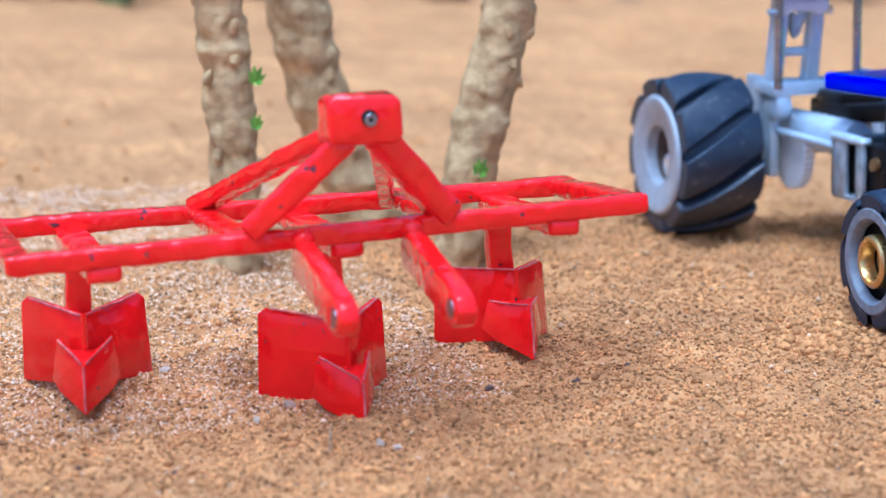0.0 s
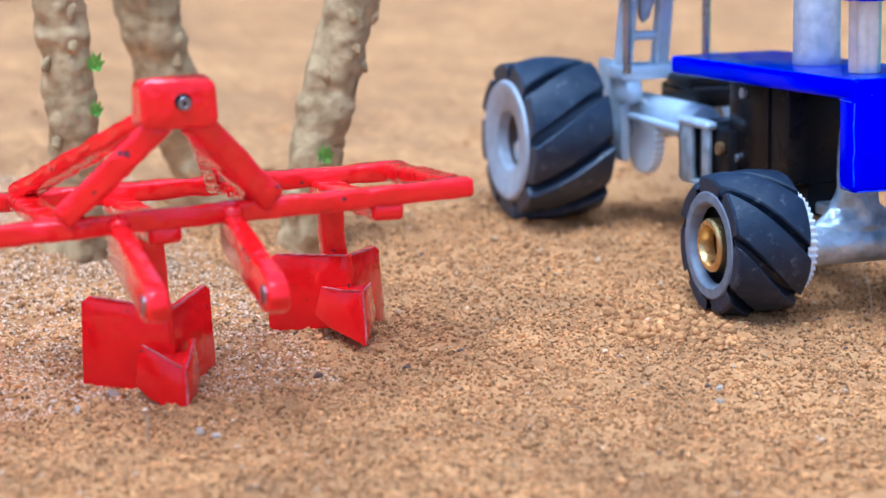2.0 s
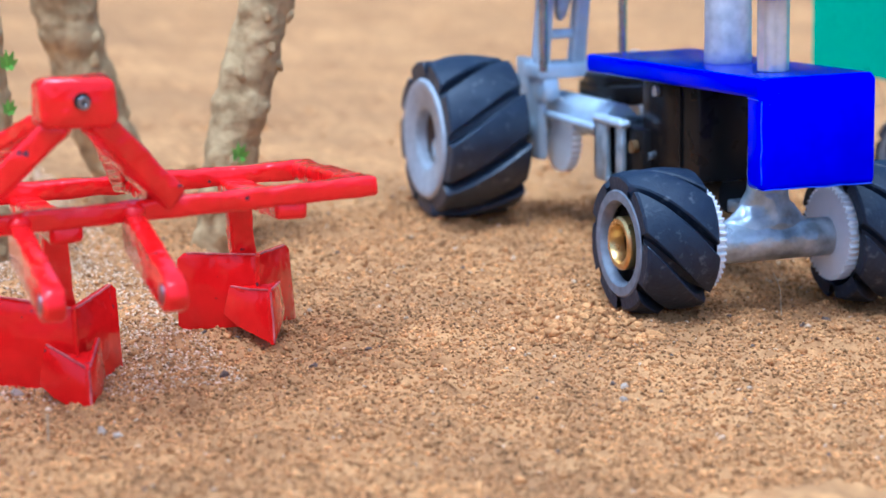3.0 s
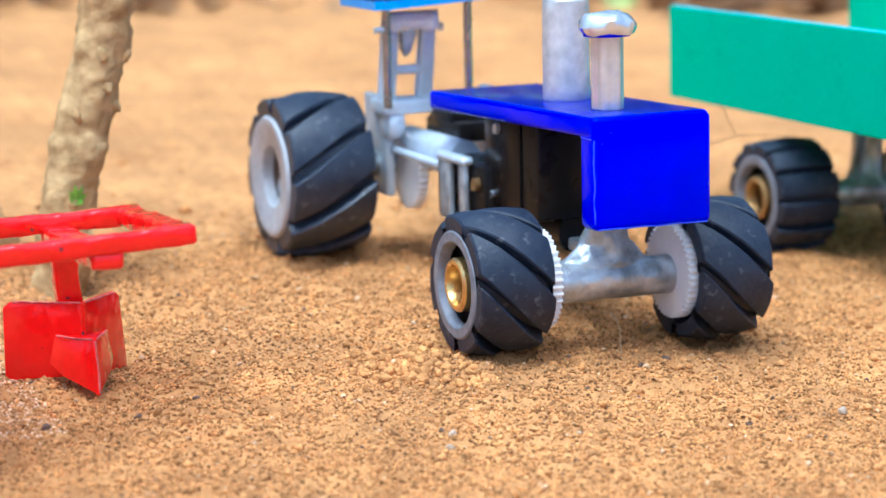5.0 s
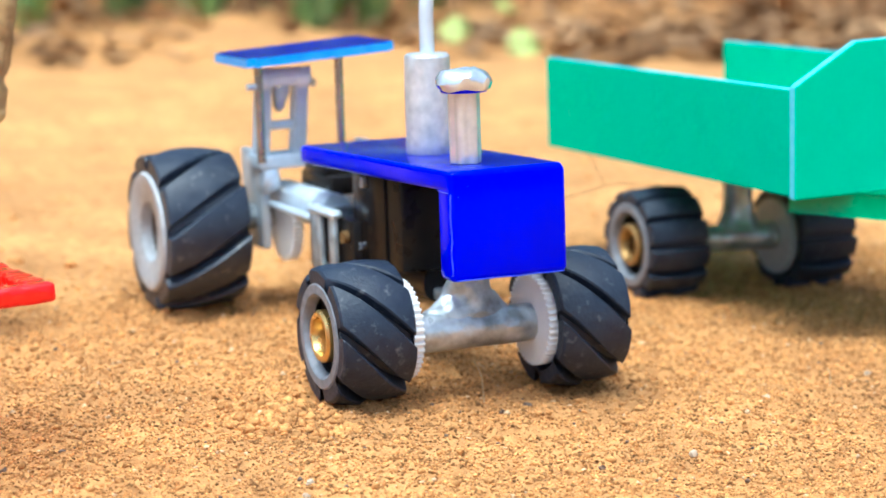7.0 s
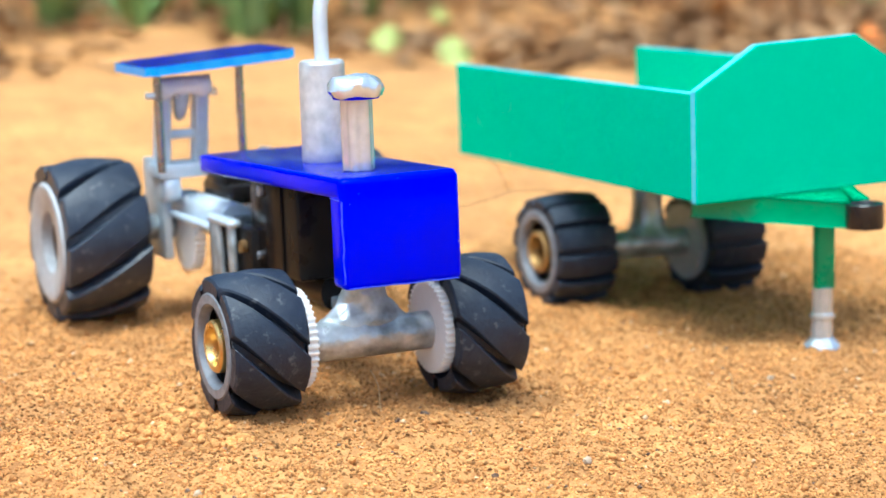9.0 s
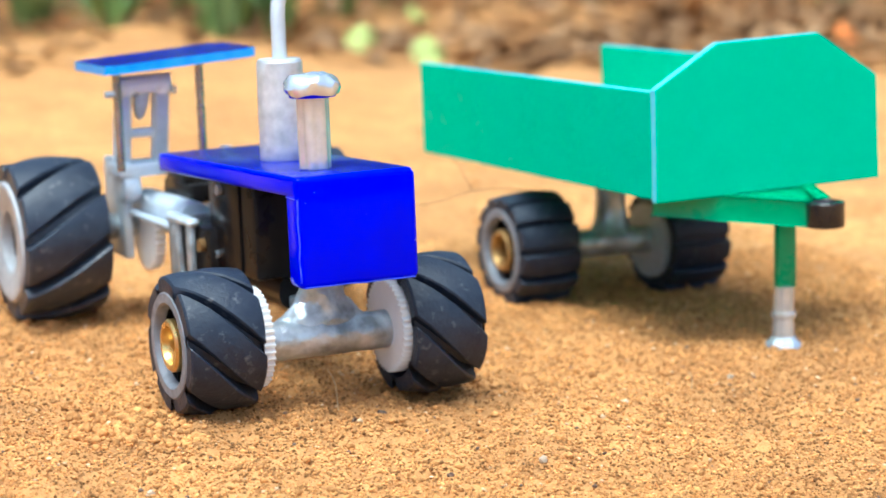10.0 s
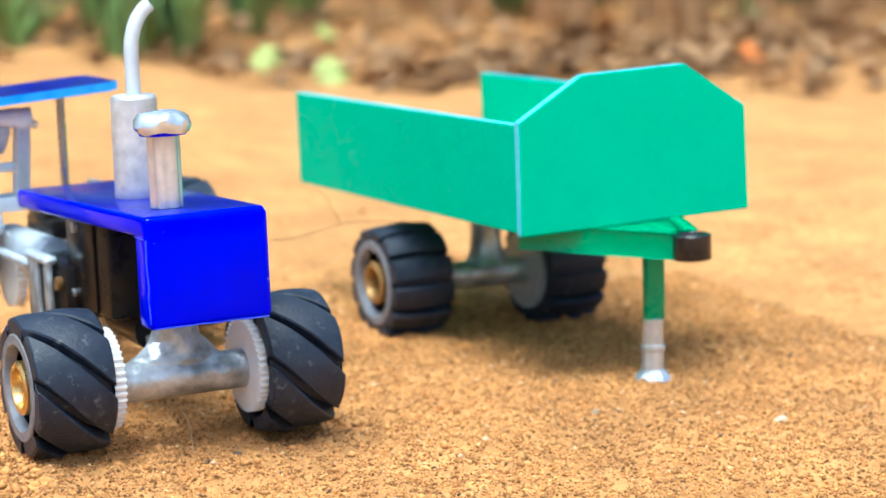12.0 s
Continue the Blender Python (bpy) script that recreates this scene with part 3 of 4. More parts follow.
def tractor():
    top = thing("tractor", (37, 40, 1), "miniature tractor with glossy blue bonnet and roof, galvanised frame", "tractor")
    # front axle, tilted with the ground
    def ax(x):
        return 15.0 - 0.035 * x
    small_wheel(top, 9.4, 0, ax(9), -1, 15.8, 8.5, 7, -1.3, 3.2, 0.19)
    small_wheel(top, 61.4, 0, ax(61), 1, 15.8, 8.5, 7, -1.3, 3.2, 0.19)
    for x, r in ((19.8, 11.0), (52.8, 10.6)):
        part("gear", gear(x, 0, ax(x), r, 2.8, 44), NYLON, top, "white nylon gear wheel")
    part("front_axle", rod((18, 0, ax(18) - 1.7), (53, 0, ax(53) - 0.7), 4.3, 32), ZINC, top)
    pedestal = bmesh.new()
    rings = []
    levels = ((11.5, 15.0, 3.9), (15.0, 13.0, 4.1), (17.5, 9.0, 3.8), (20.5, 6.0, 3.4), (24.0, 4.6, 3.2), (32.0, 4.0, 3.1), (47.0, 4.0, 3.0))
    for lo, hi in zip(levels, levels[1:]):
        for k in range(4):
            z, hx, hy = [p + (q - p) * k / 4 for p, q in zip(lo, hi)]
            rings.append([pedestal.verts.new((36.8 + hx * math.cos(a), 1 + hy * math.sin(a), z)) for a in [2 * math.pi * i / 44 for i in range(44)]])
    for a, b in zip(rings, rings[1:]):
        for i in range(44):
            pedestal.faces.new((a[i], a[(i + 1) % 44], b[(i + 1) % 44], b[i]))
    pedestal.faces.new(rings[-1])
    part("axle_pedestal", wobble(wobble(pedestal, 0.9, 4.5), 0.35, 1.5), ZINC, top, "rough brazed galvanised pedestal")
    # bonnet: top slab and front slab
    # the top slab slopes down towards the seat
    roof = box(23.3, 50.6, -20.6, 64.6, 46.5, 50.9, 0.0)
    softened(roof, 1.0, 4)
    for v in roof.verts:
        v.co.z -= 0.027 * (v.co.y + 20)
        if v.co.x < 37:
            v.co.x -= 0.018 * (v.co.y + 20)
    # top face shaded by colour: same acrylic as the sides, darker blue
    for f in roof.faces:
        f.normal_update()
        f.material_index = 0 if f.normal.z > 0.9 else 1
    part("bonnet_top", roof, [BLUE_DIM_SHEET, BLUE], top, "polished blue acrylic bonnet top, upper face painted darker as shade")
    nose = box(23.4, 50.9, -21.2, -14.6, 27.2, 50.9, 0.0)
    softened(nose, 1.3, 4)
    for v in nose.verts:
        # the hand-filed front bows a little and its far upper corner is rubbed down
        v.co.y -= 0.7 * (1 - ((v.co.x - 37) / 14) ** 2) * (1 if v.co.y < -18 else 0)
        if v.co.z > 46 and v.co.x > 44:
            v.co.z -= 0.5 * ((v.co.x - 44) / 7) ** 2
    part("bonnet_front", nose, BLUE, top)
    part("worn_edge", rbar((23.75, -20.95, 28.4), (23.75, -20.95, 46.2), 0.34, 0.34, up=(1, 1, 0), edge=0.16, drip=0.3), BLUE_WORN, top, "pale chipped acrylic edge")
    part("worn_edge", rbar((24.4, -21.1, 27.45), (50.0, -21.1, 27.45), 0.3, 0.3, up=(0, 1, 1), edge=0.14, drip=0.2), BLUE_WORN, top, "pale chipped acrylic edge")
    part("glue_line", rbar((23.35, -20.4, 46.3), (23.35, -15.0, 46.3), 0.22, 0.22, edge=0.1, drip=0.08), BLUE_WORN, top, "pale glue line between bonnet slabs")
    # motor box behind the front slab
    part("motor_case", box(27.0, 47.0, 14.5, 43.0, 23.5, 45.6, 1.2), BLACK, top, "dark plastic motor case")
    part("side_plate", box(26.3, 27.0, 22.5, 42.0, 24.2, 45.2, 0.25), BROWN, top)
    part("screw", rod((25.4, 34, 42.6), (27, 34, 42.6), 1.3, 14, bevel=0.3), ALUMINIUM, top)
    part("screw", rod((25.6, 38, 27.0), (27, 38, 27.0), 1.0, 14, bevel=0.3), CHROME, top)
    part("motor_shaft_cover", rod((37, 16, 20.6), (37, 36, 20.6), 4.6, 20, bevel=0.6), BLACK, top)
    part("rear_panel", box(29, 46, 44.5, 47.0, 34, 45.0, 0.3), BRASS, top)
    # exhaust
    muffler = lathe([(0, 5.2), (0.4, 5.35)] + [(0.4 + 2.6 * k, 5.35 - 0.02 * k) for k in range(1, 8)] + [(21.9, 5.2), (22.6, 4.8)], (37.0, 20, 50.0), (0, 0, 1), 14)
    ex = part("muffler", wobble(muffler, 0.22, 6.5), ALUMINIUM, top, "rough cast aluminium muffler", smooth=28)
    bend = [(37.2, 20, 71), (37.2, 20, 82)] + [(37.2 + 7.5 * (1 - math.cos(a)), 20, 82 + 11.0 * math.sin(a)) for a in [0.25, 0.5, 0.75, 1.0, 1.2]]
    part("exhaust_pipe", tube(bend, 1.65, 16), ALLOY, ex)
    # air cleaner: a plated screw with slotted dome head
    shaft = lathe([(0, 3.2), (0.3, 3.55), (4, 3.55), (8, 3.55), (14, 3.55), (16.2, 3.5)], (33.8, -7, 50.5), (0, 0, 1), 48)
    for v in shaft.verts:
        a = math.atan2(v.co.y + 7, v.co.x - 33.8)
        k = 1 - 0.16 * abs(math.sin(3 * a + 0.5)) ** 3
        v.co.x, v.co.y = 33.8 + (v.co.x - 33.8) * k, -7 + (v.co.y + 7) * k
    pre = part("air_cleaner", shaft, PLATED, top, "bright plated steel air cleaner")
    cap = lathe([(0, 3.5), (0.4, 5.6), (1.5, 6.2), (2.9, 6.0), (3.9, 5.0), (4.5, 3.0), (4.4, 1.6), (3.9, 0.5)], (33.8, -7, 66.6), (0, 0, 1), 48)
    part("cap", wobble(wobble(cap, 0.8, 3.4, 1.7), 0.35, 1.7), CHROME, pre)
    part("slot", box(30.2, 37.4, -7.6, -6.4, 70.2, 71.0, 0.15), STEEL_HOLE, pre, "dark screwdriver slot")
    part("collar", lathe([(0, 3.9), (0.1, 5.0), (0.9, 5.2), (1.0, 3.9)], (33.8, -7, 66.0), (0, 0, 1), 30), BLUE, pre)
    # rear wheels
    for x, side in ((3.0, -1), (70.4, 1)):
        hz = 25.8 if side < 0 else 23.6
        w = part("wheel", tyre(x, 98, hz, 20.5, 10.6, 9, 0.95, 3.3, 15.0, groove=0.2, ramp=2.2), DUSTY_RUBBER, top, "large dusty ribbed black rubber tyre", smooth=28)
        o = x + side * 10.6
        part("rim", lathe([(-3, 15.4), (-0.2, 15.4), (0.7, 14.7), (0.9, 13.4), (0.35, 12.2), (0.3, 8.6), (-0.3, 7.6), (-3, 7.2)], (o, 98, hz), (side, 0, 0), 56, closed=True), GREY, w, "pale grey plastic rim")
        part("rim_well", lathe([(-8, 11.2), (-3.2, 7.4), (-3.4, 7.0), (-6.5, 6.6), (-6.5, 0.4)], (o, 98, hz), (side, 0, 0), 40), TAN, w, "brownish rim dish")
        part("axle_nut", lathe([(-6.5, 3.0), (-3.2, 3.0), (-2.6, 2.3), (-2.6, 0.3)], (o, 98, hz - 2.8), (side, 0, 0), 24), CHROME, w)
        part("wheel_bolt", rod((x - side * 9.9, 97.2, 37.5), (x - side * 12.6, 97.2, 38.5), 1.7, 12, bevel=0.4), ALUMINIUM, w)
    part("rear_axle", rod((18, 98, 27.2), (56, 98, 27.2), 3.2, 24), ZINC, top)
    for x in (21.5, 53.0):
        part("axle_plate", box(x - 1.2, x + 1.2, 90.5, 105.5, 19.5, 44.5, 0.6), ALLOY, top)
    part("gear", gear(26.5, 90, 26.0, 9.6, 2.6, 34), NYLON, top, "white nylon gear wheel")
    part("gear", gear(47.0, 92, 26.0, 9.6, 2.6, 34), NYLON, top, "white nylon gear wheel")
    part("transmission", rod((29, 98, 31.5), (29, 60, 32.0), 4.6, 24, bevel=0.8), ALLOY, top)
    part("transmission", box(31.5, 46, 70, 92, 34.5, 39.5, 1.2), BLACK, top)
    part("drive_motor", box(31, 44, 74, 88, 38.5, 42.0, 1.2), BLACK, top)
    boss = lathe([(-2.4, 2.4), (-2.0, 3.6), (-1.0, 4.0), (1.0, 4.0), (2.0, 3.6), (2.4, 2.4)], (22.0, 90.0, 38.0), (1, 0, 0), 24)
    part("axle_boss", wobble(boss, 0.3, 4), ALLOY, top)
    part("tie_rod", rod((22.4, 96, 31.3), (22.8, 60, 31.0), 1.0, 12), ALLOY, top)
    # U bracket ahead of the gearbox
    br = join(box(22.0, 23.4, 53.5, 60.5, 19.5, 34.0, 0.4), box(22.0, 23.4, 44.6, 48.2, 19.5, 33.0, 0.4), box(22.0, 44.5, 58.8, 60.5, 19.5, 33.6, 0.4),
              box(42.9, 44.5, 40, 60.5, 19.5, 34.2, 0.4), box(22.2, 44.3, 44.6, 60.0, 19.0, 20.2, 0.3))
    part("bracket", br, ZINC, top, "bent galvanised motor bracket")
    part("bracket_lip", rbar((23.0, 44.0, 33.8), (23.0, 61.0, 33.8), 3.2, 2.0, edge=0.9, drip=0.1), ALLOY, top)
    part("bracket_motor", box(24.2, 42, 37.5, 57.5, 20.6, 33.2, 1.2), BLACK, top)
    part("bracket_bolt", rod((22.8, 41.0, 29.0), (24.6, 41.0, 29.0), 1.5, 16, bevel=0.4), DULL_BRASS, top)
    part("chassis_rail", box(35, 41, 2, 62, 16.6, 19.4, 0.6), ZINC, top)
    # lift frame and seat post below the roof
    for x in (20.4, 30.2):
        part("lift_upright", wobble(bar((x, 90, 42), (x + 0.4, 86.5, 64.0), 2.6, 3.2, up=(0, 1, 0), bevel=0.5), 0.15), ALLOY, top)
        part("pivot", lathe([(-2.4, 0.6), (-1.9, 1.9), (-0.8, 2.7), (0.8, 2.7), (1.9, 1.9), (2.4, 0.6)], (x + 0.4, 85.2, 63.4), (1, 0, 0), 22), NYLON, top)
        part("pivot_nut", rod((x + 2.6, 85.0, 61.8), (x + 3.9, 85.0, 61.8), 1.0, 6, bevel=0.2), CHROME, top)
    part("lift_cross_bar", rod((20, 88.6, 51.4), (31, 88.6, 51.4), 1.2, 12), ALLOY, top)
    part("lift_block", plate([(23.2, 85.6, 63.6), (27.8, 85.6, 63.6), (27.6, 85.6, 60), (26.0, 85.6, 55.8), (24.4, 85.6, 54.6), (23.4, 85.6, 56.5)], (0, 2.4, 0), 0.6), ZINC, top)
    part("pivot_shaft", rod((19.4, 85.2, 63.8), (31.8, 85.2, 63.8), 2.3, 20, bevel=1.2), NYLON, top, "white nylon pivot shaft")
    part("lift_base", box(18.5, 46.0, 86, 97, 40.5, 44.0, 0.7), ALLOY, top)
    for p, q in (((17.2, 80, 43), (17.3, 80, 67.4)), ((38.6, 80, 36), (38.7, 80, 68.8))):
        part("roof_post", rod(p, q, 1.05, 14), POST_STEEL, top)
    part("post_stub", rod((14.2, 80, 62.2), (17.4, 80, 62.2), 0.8, 10), ZINC, top)
    sheet = box(13.8, 52.9, 76, 105, 0, 2.2, 0.0)
    bmesh.ops.bevel(sheet, geom=[e for e in sheet.edges if abs(e.verts[0].co.z - e.verts[1].co.z) > 1], offset=2.0, segments=3, affect="EDGES")
    edge_faces(sheet, (0, 0, 1))
    for v in sheet.verts:
        v.co.z += 67.0 + (v.co.x - 13.2) * 0.058
    part("canopy", softened(sheet, 0), [BLUE_DIM_SHEET, BLUE_EDGE], top, "blue acrylic roof sheet with pale sawn edges")


tractor()

# ---------------------------------------------------------------- green trailer


def trailer():
    top = thing("trailer", (161, 70, -2), "miniature bright green acrylic tipping trailer with open back", "trailer")
    x0, x1, y0, y1, zb, zt, t = 128.8, 193.0, 10.9, 145.0, 32.6, 58.7, 2.4
    part("floor_panel", edge_faces(box(x0 + t, x1 - t, y0 + t, y1 - 1, zb + 0.4, zb + 2.8, 0), (0, 0, 1)), [GREEN, GREEN_EDGE], top, smooth=0)
    for xa in (x0, x1 - t):
        part("side_panel", edge_faces(softened(box(xa, xa + t, y0 + t, y1 + (3 if xa > x0 else 0), zb, zt + (1 if xa > x0 else 0), 0), 0.25), (1, 0, 0)), [GREEN, GREEN_EDGE], top, smooth=0)
    front = plate([(x0 - 0.3, y0, zb - 0.6), (x1 + 0.3, y0, zb), (x1 - 0.2, y0, 58.6), (175.5, y0, 70.1), (146.5, y0, 69.4), (x0, y0, 59.3)], (0, t, 0), 0.25)
    part("front_panel", edge_faces(front, (0, 1, 0)), [GREEN, GREEN_EDGE], top, smooth=0)
    # drawbar: two bars that meet at the black ring
    part("drawbar", wobble(bar((134, 22, 30.6), (164.8, 0.6, 27.3), 3.0, 6.4, bevel=0.4), 0.15), GREEN_PAINT, top)
    part("drawbar", wobble(bar((173.5, 20, 30.8), (169.4, 1.0, 27.6), 3.0, 6.4, bevel=0.4), 0.15), GREEN_PAINT, top)
    part("drawbar_gusset", plate([(150, 12.2, 32.4), (172, 12.2, 32.4), (170.0, 5.0, 30.4), (166.0, 5.0, 30.4)], (0, 0, -1.2), 0.2), GREEN_PAINT, top)
    part("coupling_ring", lathe([(-3.1, 4.5), (-2.8, 4.7), (2.8, 4.7), (3.1, 4.4), (3.1, 3.7), (2.7, 3.4), (-2.7, 3.4), (-3.1, 3.7)], (167.4, -3.0, 27.3), (0, 0, 1), 40, closed=True), GLOSS_BLACK, top, "black plastic coupling ring")
    # prop stand
    leg = part("prop_stand", bar((165.8, 12, 28), (165.4, 12, 7.2), 5.2, 2.6, up=(0, 1, 0), bevel=0.5), GREEN_PAINT, top)
    part("stand_foot", lathe([(0, 4.2), (0.5, 5.1), (1.6, 4.6), (3.2, 2.9), (7.6, 2.7), (8.1, 3.2), (9.0, 3.2), (9.5, 2.7), (15.6, 2.6), (15.8, 2.0)], (164.6, 12, -8.0), (0.035, 0, 1), 10), PLATED, leg, "bright plated steel foot", smooth=24)
    # axle and wheels
    def ax(x):
        return 11.2 - 0.04 * (x - 126)
    for x, s in ((133.6, -1), (180.8, 1)):
        small_wheel(top, x, 89, ax(x), s, 15.6, 8.8, 12, 0.0, 2.4, 0.24, AGED_BRASS)
    part("gear", gear(171.6, 89, ax(172), 10.8, 2.0, 40), GREY, top, "grey nylon gear wheel")
    part("axle", rod((144, 89, ax(144)), (173, 89, ax(173)), 3.7, 26), ZINC, top)
    part("axle_post", lathe([(0, 6.5), (1.5, 5.6), (4, 4.6), (8, 4.2), (20.6, 4.2)], (159.5, 89, 12.4), (0, 0, 1), 26), ZINC, top)


trailer()

# ---------------------------------------------------------------- saplings


def sapling(points, radii, leaves, label):
    xb, yb = points[0][0], points[0][1]
    base = (xb, yb, float(rise(xb, yb, False)))
    top = thing("sapling", base, label, "sapling", "saplings behind the plough")
    fine, rad = [], []
    n = 130
    for i in range(n):
        f = i / (n - 1) * (len(points) - 1)
        k = min(int(f), len(points) - 2)
        u = f - k
        p0, p1, p2, p3 = [Vector(points[max(0, min(len(points) - 1, k + d))]) for d in (-1, 0, 1, 2)]
        p = 0.5 * ((2 * p1) + (p2 - p0) * u + (2 * p0 - 5 * p1 + 4 * p2 - p3) * u * u + (3 * p1 - p0 - 3 * p2 + p3) * u ** 3)
        fine.append(p)
        rad.append(radii[k] * (1 - u) + radii[k + 1] * u)
    bm = tube(fine, 1, 48, rad)
    for v in bm.verts:
        d = noise.noise(v.co / 7.0) * 1.1 + noise.noise(v.co / 3.0) * 0.6 + noise.noise(v.co / 1.3) * 0.45
        ring = noise.noise(Vector((0, xb, v.co.z / 5.0))) * 0.8
        axis = min(fine, key=lambda q: abs(q.z - v.co.z))
        v.co += (Vector((v.co.x - axis.x, v.co.y - axis.y, 0)).normalized()) * (d + ring)
    part("stem", bm, BARK, top, smooth=60)
    rs = random.Random(int(abs(xb)))
    for k in range(9):
        i = rs.randrange(12, 100)
        a = rs.uniform(3.4, 6.0)
        c = fine[i] + Vector((math.cos(a), math.sin(a), 0)) * rad[i] * 0.98
        knot = lathe([(-2.0, 0.3), (-1.3, 1.0), (0.2, 1.3), (1.3, 0.9), (1.9, 0.3)], c, (rs.uniform(-0.6, 0.6), 0.2, 1), 12)
        part("bark_knot", wobble(knot, 0.7, 2.0, k), BARK, top)
    for lx, ly, lz, size in leaves:
        bm = bmesh.new()
        for i in range(7):
            a = i * 0.9
            tip = Vector((math.cos(a) * size * 0.45, -0.35 * size + 0.2 * math.sin(a * 2), math.sin(a) * size * 0.5 + size * 0.4))
            mid = tip * 0.5
            sidev = Vector((-tip.z, 0, tip.x)).normalized() * size * 0.16
            o = Vector((lx, ly, lz))
            q = [bm.verts.new(o), bm.verts.new(o + mid + sidev), bm.verts.new(o + tip), bm.verts.new(o + mid - sidev + Vector((0, 0.3, 0)))]
            bm.faces.new(q)
        part("sprout", bm, LEAF, top, "small fresh green sprout")


sapling([(-119, 92, 0), (-117.6, 94, 15), (-117.1, 95, 29), (-118.4, 95, 49), (-119.8, 95, 69), (-121, 95, 90), (-123, 97, 130)], [7.2, 6.4, 5.9, 5.6, 5.7, 5.4, 4.8],
        [(-112.6, 89.5, 50.0, 5.0), (-112.8, 89.5, 39.5, 4.0)], "rough pale-barked sapling stem with tiny green sprouts")
sapling([(-70, 138, 2), (-73.8, 140, 13), (-81, 140, 28), (-86.6, 140, 48), (-89.8, 140, 65), (-92, 140, 85), (-94, 142, 140)], [8.6, 8.0, 7.6, 7.8, 8.0, 7.6, 6.5], [], "rough pale-barked sapling stem leaning aside")
sapling([(-65, 88, 0), (-63.8, 86, 9), (-61.5, 86, 24), (-58.4, 86, 38), (-53.9, 86, 54), (-50.9, 86, 67), (-46, 86, 90), (-40, 88, 135)], [6.8, 6.4, 6.2, 6.4, 6.3, 6.4, 6.0, 5.0],
        [(-61.0, 79.6, 26.5, 5.0)], "leaning knobbly sapling stem with a green sprout")

# ---------------------------------------------------------------- small things on the soil


def pebble(x, y, r, mat, label, seed):
    bm = bmesh.new()
    bmesh.ops.create_icosphere(bm, subdivisions=2, radius=r)
    for v in bm.verts:
        v.co = Vector((v.co.x * 1.1, v.co.y, v.co.z * 0.9)) * (1 + 0.8 * noise.noise(v.co / r * 0.9 + Vector((seed, 0, 0))))
    z = float(rise(x, y)) + r * 0.3
    bmesh.ops.translate(bm, verts=bm.verts, vec=(x, y, z))
    return single("pebble", bm, mat, (x, y, z - r * 0.5), label, "pebble", "pebbles on the soil", smooth=30)


for n, (x, y, r) in enumerate(((-131.4, -16.7, 1.3), (-138.5, -22, 1.2), (-121, -43, 1.0), (-119, -48, 0.8), (-150, 12, 1.3), (-20.4, -48.8, 0.9), (-24, -57, 0.8), (98.8, -23.9, 0.9), (171, -33, 1.4), (135, -10, 0.8), (60, -58, 1.1))):
    pebble(x, y, r * 0.85, STONE, "small pale quartz pebble on the soil", n)
for n, (x, y, r) in enumerate(((44.4, -12.4, 1.9), (35.5, -18.3, 1.0), (-73, -17.7, 1.6), (-91.4, -17.5, 1.4), (-60, -12, 1.0), (10, 22, 1.2), (40.6, -54.8, 1.2), (-21, -45, 0.9), (150, -40, 1.0))):
    pebble(x, y, r * 0.62, DARKSTONE, "small dark brown pebble on the soil", n + 40)


def fibre(points, r, label, mat=STRAW):
    bm = tube(points, r, 6)
    return single("dry_fibre", bm, mat, points[0], label, "dry fibre", "dry fibres on the soil")


def on_soil(x, y, dz=0.0):
    return (x, y, float(rise(x, y)) + dz)


fibre([on_soil(36, -8, -0.5), (35.6, -8, 3), (34.8, -8, 5.2), (33.6, -8.5, 7.0)], 0.12, "thin pale curled fibre standing in soil")
fibre([on_soil(122, -14, -0.5), (122, -14, -5.5), (121.4, -14, -4.0)], 0.15, "thin pale curled fibre standing in soil")
fibre([on_soil(-131, -46, -0.5), (-131, -46, 0.5), (-130.9, -46, 2.2)], 0.22, "short dark dry stalk standing in soil")
# a hair-thin root fibre that hangs by the trailer wheel
fibre([(85, 62, 30), (91, 63, 29.6), (97, 64, 30.2), (107, 68, 31.2), (115, 73, 30.4), (124, 78, 29), (137, 84, 26.6)], 0.1, "hair-thin dark root fibre by the trailer", ROOT)
fibre([(107, 68, 31.2), (104.5, 67, 35.0), (103, 66.5, 38), (100, 66, 41)], 0.07, "hair-thin dark root fibre by the trailer", ROOT)

# ---------------------------------------------------------------- far strip of litter and plants


def litter(count, region, seed):
    """Dry leaves as bent ovals, one object."""
    rs = np.random.RandomState(seed)
    verts, faces = [], []
    for i in range(count):
        x, y = rs.uniform(region[0], region[1]), rs.uniform(region[2], region[3])
        size, a, tilt = rs.uniform(6, 18), rs.uniform(0, 6.28), rs.uniform(-0.6, 0.6)
        z = float(rise(x, y, False)) + rs.uniform(1, 10)
        ca, sa = math.cos(a), math.sin(a)
        k = len(verts)
        for u in (-1, -0.5, 0.1, 0.6, 1):
            w = 0.32 * math.sqrt(max(0, 1 - u * u)) + 0.01
            for v in (-1, 0, 1):
                px, py = u * size, v * w * size
                pz = abs(v) * size * 0.10 + tilt * u * size * 0.5 + 0.08 * size * math.sin(u * 3)
                verts.append(((x + ca * px - sa * py) * MM, (y + sa * px + ca * py) * MM, (z + max(pz, -4)) * MM))
        for r in range(4):
            for c in range(2):
                p = k + r * 3 + c
                faces.append((p, p + 1, p + 4, p + 3))
    me = bpy.data.meshes.new("leaf_litter")
    me.from_pydata(verts, [], faces)
    me.materials.append(LITTER)
    return tagged(new("leaf_litter", me), "brown dry leaf litter beyond the bare soil", "leaf litter", kind="stuff")


litter(360, (300, 1000, 610, 760), 11)
litter(160, (-320, 200, 640, 760), 15)
litter(260, (500, 1000, 440, 640), 13)
